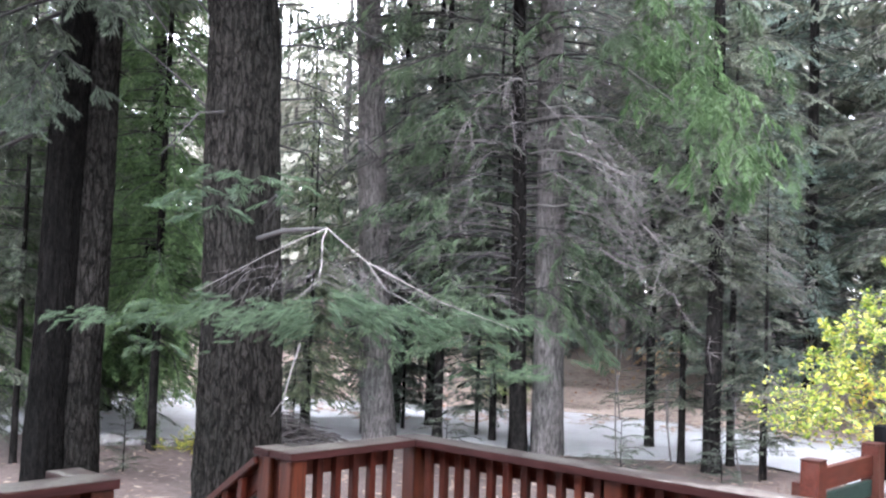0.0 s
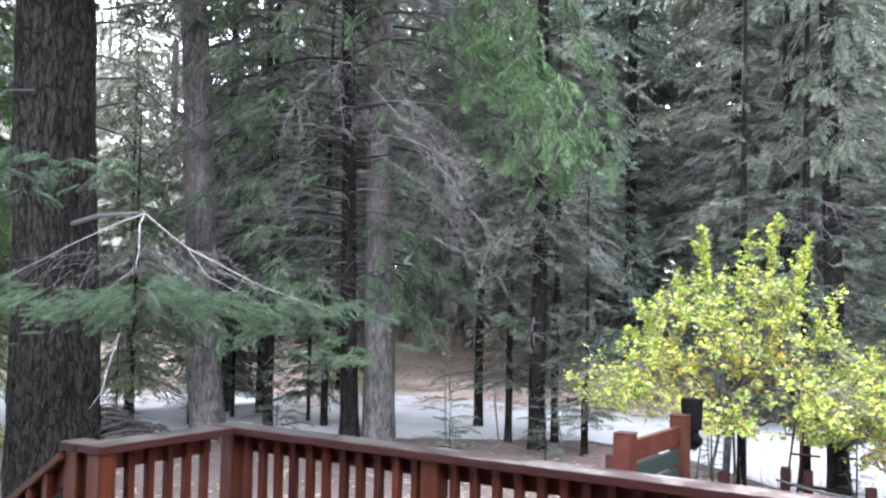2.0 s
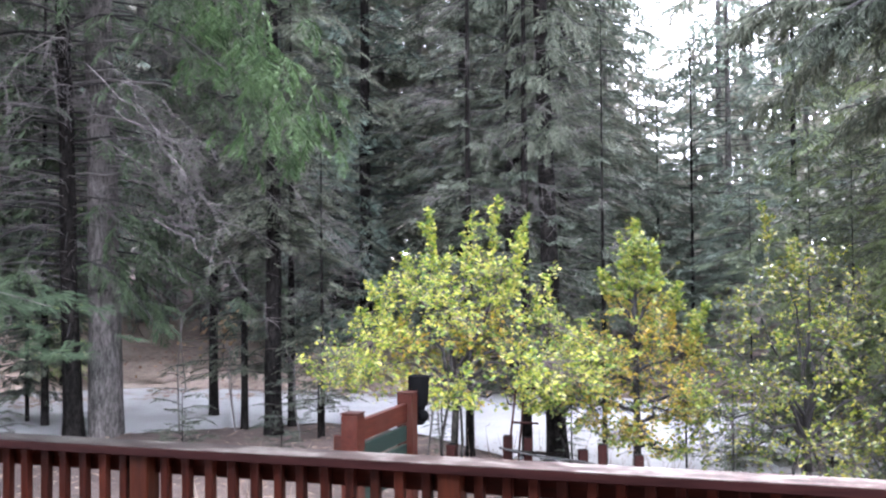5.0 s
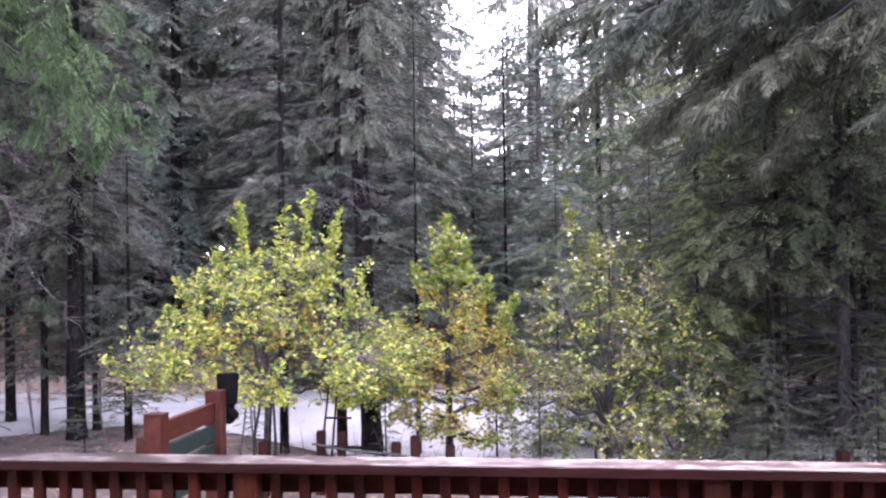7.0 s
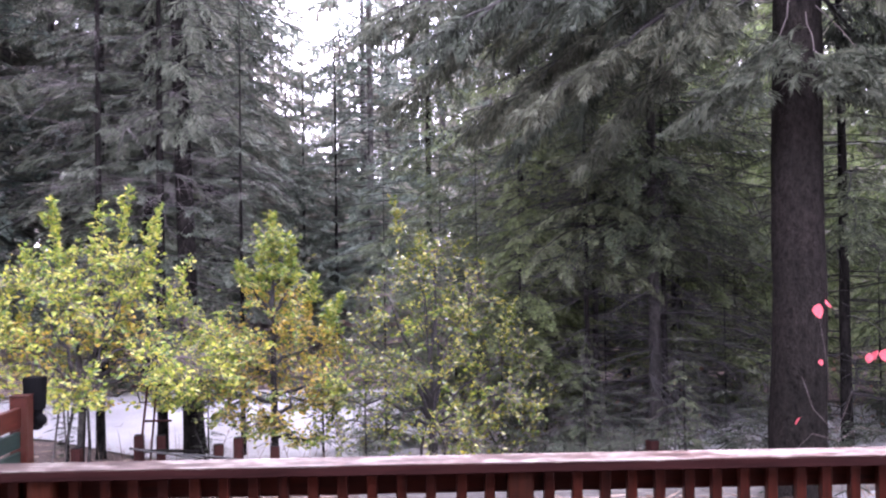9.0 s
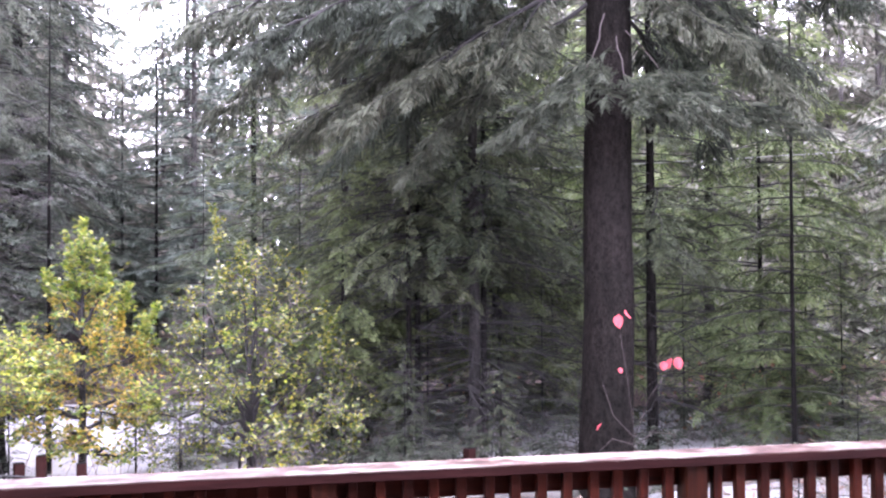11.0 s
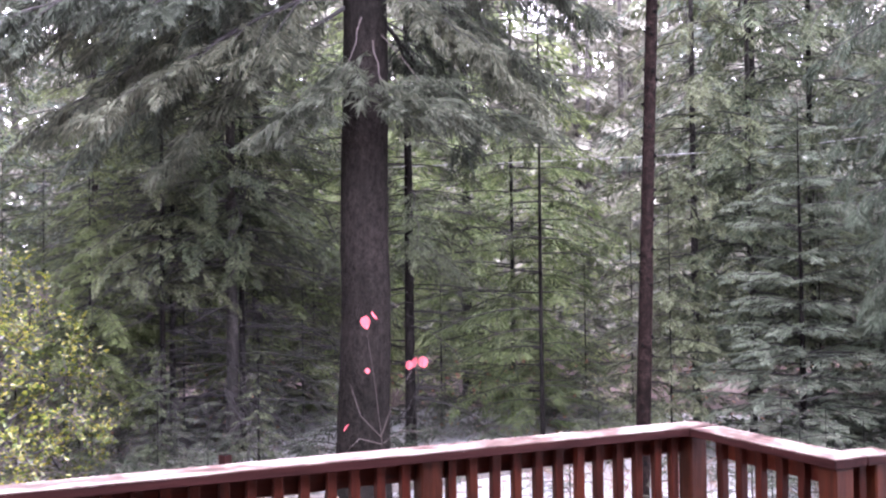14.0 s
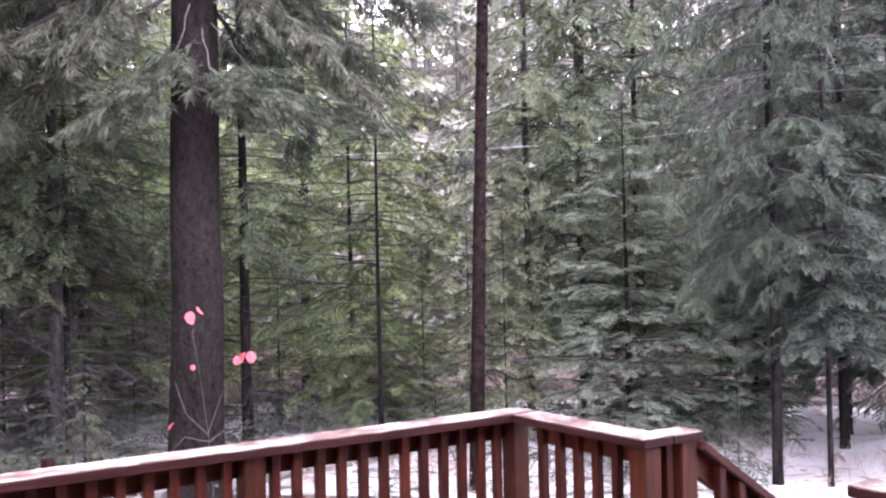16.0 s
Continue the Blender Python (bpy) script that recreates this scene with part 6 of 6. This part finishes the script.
# ---- fruit trees in autumn leaf ----
def fruit_tree(x, y, seed, profile, twig_count, leaf_count, outer, inner, label, limb_count, fork, stems, shoots, leader=False, lean=(0.0, 0.0), gold=0.5):
    """A fruit tree whose crown fills an outline of (height, radius): limbs from the fork, twigs from the limbs, leaves along the twigs.
    shoots: upright water shoots as (x, y, foot, tip); inner: the leaf colour deep in the crown, up to the share gold of its radius."""
    rng = random.Random(seed)
    tree = empty("fruit_tree", x, y, ground_height(x, y), label, "tree", "autumn fruit trees")
    hs, rs = [p[0] for p in profile], [p[1] for p in profile]

    def radius(z):
        return float(np.interp(z, hs, rs))

    def inside(inner_share):
        while True:
            z = rng.uniform(hs[0], hs[-1])
            if rng.random() < (radius(z) / max(rs)) ** 1.3:
                break
        f, a = rng.uniform(inner_share, 1.0) ** 0.6, rng.uniform(0, 2 * math.pi)
        wob = 1 + 0.22 * noise.noise((math.cos(a) * 1.6, math.sin(a) * 1.6, z * 1.3 + seed))
        r = radius(z) * f * wob
        return Vector((math.cos(a) * r + lean[0] * z, math.sin(a) * r + lean[1] * z, z))

    def bent(p, q, rise, steps, wild):
        out = []
        for k in range(steps + 1):
            f = k / steps
            c = p.lerp(q, f) + Vector((0, 0, rise * 4 * f * (1 - f)))
            if 0 < k < steps:
                c += Vector((rng.gauss(0, wild), rng.gauss(0, wild), rng.gauss(0, wild)))
            out.append(c)
        return out

    top = hs[-1]
    limbs, joints = [], []
    for i in range(limb_count):
        a = i * 2.39996 + rng.uniform(-0.3, 0.3)
        z = hs[0] + (top - hs[0]) * ((i + 0.6) / limb_count) ** 1.1 * 0.92
        r = radius(z) * rng.uniform(0.55, 0.8)
        end = Vector((math.cos(a) * r + lean[0] * z, math.sin(a) * r + lean[1] * z, z))
        s0 = Vector((lean[0] * fork, lean[1] * fork, fork + (min(z, top * 0.8) - fork) * 0.7 * (1 if leader else 0.12)))
        pts = bent(s0, end, rng.uniform(0.02, 0.2) * (0.4 if leader else 1.0), 7, 0.035)
        limbs.append((pts, [0.026 * (1 - 0.11 * k) for k in range(8)]))
        joints += pts[2:]
    joint_array = np.array([tuple(p) for p in joints])
    twigs, spots = [], []
    for i in range(twig_count):
        end = inside(0.12)
        base = joints[int(np.argmin(((joint_array - np.array(end)) ** 2).sum(1) + np.array([rng.random() for _ in joints]) * 0.06))]
        tw = bent(base, end, -0.05, 5, 0.02)
        twigs.append((tw, [0.006, 0.005, 0.004, 0.003, 0.0025, 0.0015]))
        spots += [(tw[k], tw[k + 1]) for k in range(1, 5)]
        for q in range(2):
            p = tw[rng.randint(2, 4)]
            e = p + Vector((rng.gauss(0, 0.13), rng.gauss(0, 0.13), rng.uniform(-0.08, 0.2)))
            twigs.append(([p, e], [0.003, 0.0012]))
            spots.append((p, e))
    dense = []
    for sx, sy, z0, z1 in shoots:
        sh = bent(Vector((sx * 0.75, sy * 0.75, z0)), Vector((sx, sy, z1)), 0.03, 6, 0.012)
        twigs.append((sh, [0.007, 0.006, 0.005, 0.004, 0.003, 0.002, 0.001]))
        dense += [(sh[k], sh[k + 1]) for k in range(6)] * 9
        for q in range(6):
            p = sh[rng.randint(1, 4)]
            e = p + Vector((rng.gauss(0, 0.07), rng.gauss(0, 0.07), rng.uniform(0.05, 0.2)))
            twigs.append(([p, e], [0.003, 0.0012]))
            dense += [(p, e)] * 5
    if leader:
        trunks = [([Vector((0, 0, -0.1)), Vector((lean[0] * 0.6, lean[1] * 0.6, 0.6)), Vector((lean[0] * top * 0.6, 0, top * 0.6)), Vector((lean[0] * top, 0, top * 0.93))], [0.05, 0.042, 0.022, 0.006])]
    else:
        trunks = []
        for q in range(stems):
            a = q * 2.5 + 0.6
            w = 0.0 if q == 0 else 0.13
            trunks.append(([Vector((w * math.cos(a), w * math.sin(a), -0.1)), Vector((1.2 * w * math.cos(a) + 0.02, w * math.sin(a), fork * 0.5)), Vector((0.5 * w * math.cos(a) + lean[0] * fork, 0.5 * w * math.sin(a), fork * 1.08))], [0.05, 0.042, 0.04] if q == 0 else [0.02, 0.017, 0.014]))
    for pts, rad in trunks:
        child("trunk", tubes_mesh("trunk", [(pts, rad)], BARK_MID, 10), tree)
    for pts, rad in limbs:
        child("limb", tubes_mesh("limb", [(pts, rad)], TWIG_DARK, 6), tree)
    tagged(child("twigwork", tubes_mesh("twigwork", twigs, TWIG_BROWN), tree), "", "", "", "stuff")
    tris = ([], [])
    spots = spots + dense
    for _ in range(leaf_count):
        a, b3 = spots[rng.randrange(len(spots))]
        p = a.lerp(b3, rng.random()) + Vector((rng.uniform(-1, 1), rng.uniform(-1, 1), rng.uniform(-1, 1))) * 0.03
        if noise.noise(p * 2.2 + Vector((seed, 0, 0))) < -0.12 and rng.random() < 0.75:
            continue
        if fork > 0.8 and p.z < fork + 0.42 and math.hypot(p.x, p.y) < 0.5 * radius(p.z) and rng.random() < 0.72:
            continue
        t = rng.uniform(0, 6.28)
        d = (Vector((math.cos(t), math.sin(t), rng.uniform(-0.7, 0.5))) + (b3 - a).normalized() * 0.6).normalized()
        sd = d.cross(Vector((rng.uniform(-1, 1), rng.uniform(-1, 1), rng.uniform(-0.5, 1)))).normalized()
        ln = rng.uniform(0.04, 0.072)
        w = ln * rng.uniform(0.26, 0.36)
        n2 = d.cross(sd) * ln * 0.14
        m1, end = p + d * ln * 0.45, p + d * ln
        deep = math.hypot(p.x - lean[0] * p.z, p.y - lean[1] * p.z) < gold * radius(p.z) and p.z < top * 0.72
        tris[1 if deep and rng.random() < 0.8 else 0].extend([(p, m1 + sd * w + n2, end), (p, end, m1 - sd * w + n2)])
    for part_name, t3s, mat in (("crown", tris[0], outer), ("inner_leaves", tris[1], inner)):
        if t3s:
            tagged(child(part_name, tri_mesh(part_name, np.array([[tuple(v) for v in t3] for t3 in t3s]), mat), tree), "", "", "", "stuff")
    return tree


fruit_tree(-3.62, 11.25, 3, [(0.9, 0.9), (1.1, 1.9), (1.35, 2.2), (1.65, 1.9), (1.95, 1.45), (2.25, 1.1), (2.5, 0.8), (2.75, 0.3)], 640, 18000, LEAF_LIME, LEAF_GOLD, "spreading fruit tree with lime and yellow leaves", 15, 1.0, 4,
           [(-0.28, 0.0, 2.3, 3.15), (0.55, 0.1, 2.3, 3.3), (0.92, -0.1, 2.1, 3.05), (0.15, 0.2, 2.4, 2.98), (0.36, -0.2, 2.4, 3.12), (-0.6, 0.0, 2.0, 2.65), (1.2, 0.1, 1.8, 2.5), (-0.95, -0.2, 1.7, 2.3)], False, (0.05, 0.0), 0.45)
fruit_tree(-1.64, 12.0, 8, [(0.3, 0.4), (0.6, 0.8), (0.95, 1.3), (1.3, 1.3), (1.6, 0.98), (1.9, 0.62), (2.2, 0.42), (2.6, 0.28), (2.95, 0.1)], 380, 14000, LEAF_LIME, LEAF_GOLD, "narrow fruit tree turning gold and green", 16, 0.5, 1,
           [(0.02, 0.0, 2.2, 2.98), (-0.16, 0.0, 2.2, 2.8), (0.2, 0.1, 2.0, 2.7), (0.8, 0.0, 1.5, 2.05), (0.5, -0.1, 1.7, 2.25), (-0.4, 0.1, 1.9, 2.4)], True, (0.0, 0.0), 0.74)
fruit_tree(0.18, 12.1, 21, [(0.15, 1.1), (0.5, 1.55), (0.9, 1.65), (1.3, 1.35), (1.8, 1.1), (2.2, 0.85), (2.5, 0.5), (2.8, 0.2)], 500, 9800, LEAF_OLIVE, LEAF_LIME, "thin many-stemmed fruit tree with sparse olive and gold leaves", 16, 0.45, 5,
           [(-0.42, 0.0, 2.2, 3.15), (-0.1, 0.1, 2.2, 2.75), (0.3, 0.0, 2.0, 2.65), (0.62, 0.1, 1.8, 2.4), (1.0, -0.1, 1.2, 1.95)], False, (0.0, 0.0), 0.5)

# ---- gate panel of red boards, with a lamp on its post ----
gate = empty("board_fence", -3.2, 8.05, GROUND_Z, "short red board fence with green lower boards", "fence")
part("post", box_bm(-0.07, 0.07, -0.66, -0.52, -0.1, 1.32, 0.006, 2), SIGN_RED, gate)
part("post", box_bm(-0.07, 0.07, 0.53, 0.67, -0.1, 1.34, 0.006, 2), SIGN_RED, gate)
part("post_cap", box_bm(-0.073, 0.073, 0.527, 0.673, 1.342, 1.354, 0.003), SIGN_RED, gate)
part("post_cap", box_bm(-0.073, 0.073, -0.663, -0.517, 1.322, 1.334, 0.003), SIGN_RED, gate)
part("board", box_bm(-0.025, 0.025, -0.518, 0.528, 1.10, 1.26, 0.004), SIGN_RED, gate, "red top board")
for z in (0.94, 0.78, 0.62):
    part("board", box_bm(-0.02, 0.02, -0.518, 0.528, z, z + 0.13, 0.004), SIGN_GREEN, gate, "green lower board")
part("rail_end", box_bm(-0.14, -0.073, -0.64, -0.55, 0.95, 1.16, 0.004), SIGN_RED, gate)

lamp = empty("post_lamp", -3.17, 8.86, 0.27, "black metal canister lamp fixed to a red post", "lamp")
bm = bmesh.new()
bmesh.ops.create_cone(bm, cap_ends=True, segments=20, radius1=0.085, radius2=0.098, depth=0.27, matrix=Matrix.Translation((0, 0, 0.32)))
bmesh.ops.bevel(bm, geom=[e for e in bm.edges if abs(e.verts[0].co.z - e.verts[1].co.z) < 0.001], offset=0.008, segments=2, affect="EDGES")
part("shade", bm, BLACK_METAL, lamp)
part("bracket", box_bm(-0.05, 0.05, -0.06, 0.05, 0.02, 0.185, 0.01), BLACK_METAL, lamp)
bm = bmesh.new()
bmesh.ops.create_uvsphere(bm, u_segments=14, v_segments=8, radius=0.055, matrix=Matrix.Translation((0.05, -0.02, 0.1)))
part("fitting", bm, BLACK_METAL, lamp)
part("plate", box_bm(0.088, 0.096, -0.02, 0.02, 0.05, 0.17, 0.002), STONE, lamp, "small pale plate on its side")

# ---- low red posts along the drive ----
low_post = empty("bollard", -3.41, 10.56, GROUND_Z, "short red-brown wooden post at the drive", "post", "low drive posts")
part("shaft", box_bm(-0.048, 0.048, -0.048, 0.048, -0.1, 0.565, 0.004), POST_RED, low_post)
part("end_grain", box_bm(-0.044, 0.044, -0.044, 0.044, 0.5655, 0.57, 0.001), BARK_DARK, low_post)
for x, y, s, turn in ((-2.84, 10.74, 1.16, 8), (-2.66, 10.9, 1.1, 15), (-2.07, 10.92, 0.91, 20), (-1.87, 10.96, 1.01, 3), (-1.5, 11.02, 0.83, 12), (2.43, 10.72, 0.9, 30)):
    copy_thing(low_post, pose(x, y, GROUND_Z, 0, 0, turn) @ Matrix.Diagonal((1, 1, s, 1)))
bar_rail = empty("low_rail", -2.77, 10.65, -0.24, "thin weathered wooden rail between low posts", "rail")
child("pole", tubes_mesh("pole", [([(0, 0, 0), (0.25, 0.25, -0.05), (0.5, 0.53, -0.12)], [0.02, 0.018, 0.016])], BARK_DARK, 6), bar_rail)
for x, y, turn, ln in ((-0.6, 10.3, -1.5, 2.4), (1.84, 10.24, 0.5, 2.0), (3.9, 10.24, 5.5, 2.6)):
    timber = empty("edging_timber", x, y, ground_height(x, y) + 0.05, "thin grey weathered timber edging the drive", "timber", "edging timbers", "", turn)
    part("beam", box_bm(0.02, ln - 0.02, -0.045, 0.045, -0.06, 0.06, 0.012, 2), EDGING, timber)
prop = empty("leaning_stick", -2.14, 10.91, -0.75, "thin stick leaning against a dark trunk", "stick")
child("stick", tubes_mesh("stick", [([(0.06, 0, 0), (-0.22, 0.26, 0.62)], [0.016, 0.012])], BARK_DARK, 6), prop)


def cable(name, pts, r, mat, label):
    cu = bpy.data.curves.new(name, "CURVE")
    cu.dimensions, cu.bevel_depth, cu.bevel_resolution = "3D", r, 2
    sp = cu.splines.new("NURBS")
    sp.points.add(len(pts) - 1)
    for q, p in zip(sp.points, pts):
        q.co = (*p, 1)
    sp.use_endpoint_u, sp.order_u = True, 3
    cu.materials.append(mat)
    return tagged(new(name, cu), label, "cable")


cable("overhead_cable", [(2.25, 15.22, 3.13), (3.7, 14.39, 3.07), (6.17, 12.93, 3.1), (9.06, 11.97, 3.23), (11.72, 9.99, 3.39), (11.43, 5.46, 3.68)], 0.0065, WHITE_CABLE, "white overhead cable strung between the trees")
cable("ground_cable", [(-2.9, 10.6, -0.2), (-2.6, 10.65, -0.27), (-2.3, 10.75, -0.31), (-1.95, 10.85, -0.36), (-1.6, 10.9, -0.45)], 0.012, BLACK_CABLE, "dark cable slung between low red posts")
frame_stand = empty("metal_stand", -2.88, 10.7, GROUND_Z, "thin rusty red metal frame leaning by the posts", "stand")
for p0, p1 in (((0.0, 0, 0), (0.13, 0.05, 1.16)), ((0.1, 0.1, 0), (0.21, 0.1, 1.16)), ((-0.02, 0, 1.16), (0.42, 0.12, 1.16)), ((0.1, 0.04, 0.8), (0.36, 0.1, 0.79))):
    child("bar", tubes_mesh("bar", [([p0, p1], [0.013, 0.013])], POST_RED, 6), frame_stand)

# ---- dogwood twig with its last red leaves ----
dog = empty("dogwood_shrub", 2.25, 5.72, GROUND_Z, "bare dogwood shrub with its last crimson leaves", "shrub")
O = Vector((2.25, 5.72, GROUND_Z))
stems = [[(2.27, 5.72, -0.75), (2.26, 5.72, 0.3), (2.23, 5.72, 0.72), (2.2, 5.73, 1.0), (2.16, 5.74, 1.28)],
         [(2.23, 5.72, 0.70), (2.30, 5.68, 0.92), (2.39, 5.64, 1.07)], [(2.23, 5.72, 0.70), (2.12, 5.75, 0.82), (2.06, 5.75, 1.0)],
         [(2.23, 5.72, 0.66), (2.10, 5.72, 0.70), (2.0, 5.7, 0.62)], [(2.24, 5.72, 0.66), (2.36, 5.75, 0.72), (2.5, 5.75, 0.70)],
         [(2.24, 5.72, 0.6), (2.15, 5.7, 0.58), (2.07, 5.7, 0.5)]]
STEM = plain_material("thin_grey_brown_stem", (0.05, 0.038, 0.034), 0.85)
for line in stems:
    child("stem", tubes_mesh("stem", [([Vector(p) - O for p in line], [0.0024 - 0.0004 * i for i in range(len(line))])], STEM, 5), dog)
bm = bmesh.new()
outline = [(0, 0), (0.32, 0.18), (0.42, 0.45), (0.28, 0.78), (0, 1.0), (-0.28, 0.78), (-0.42, 0.45), (-0.32, 0.18)]
vs = [bm.verts.new((u, v, 0.35 * abs(u) - 0.12 * v * v)) for u, v in outline]
mid = [bm.verts.new((0, v, -0.12 * v * v)) for v in (0.45,)]
for i in range(8):
    bm.faces.new((vs[i], vs[(i + 1) % 8], mid[0]))
leaf_me = bpy.data.meshes.new("leaf")
bm.to_mesh(leaf_me)
bm.free()
leaf_me.materials.append(LEAF_RED)
for x, y, z, s, rx, rz in ((2.15, 5.73, 1.385, 0.078, -90, 10), (2.19, 5.74, 1.41, 0.06, -120, 60), (2.37, 5.63, 1.13, 0.055, -100, -40), (2.42, 5.64, 1.145, 0.065, -70, 30), (2.455, 5.63, 1.15, 0.07, -95, -10),
                        (2.16, 5.74, 1.09, 0.035, -100, 0), (2.05, 5.75, 0.78, 0.05, -50, 60)):
    child("leaf", leaf_me, dog, Matrix.LocRotScale(Vector((x, y, z)) - O, Euler((radians(rx), 0, radians(rz))), (s, s, s)))
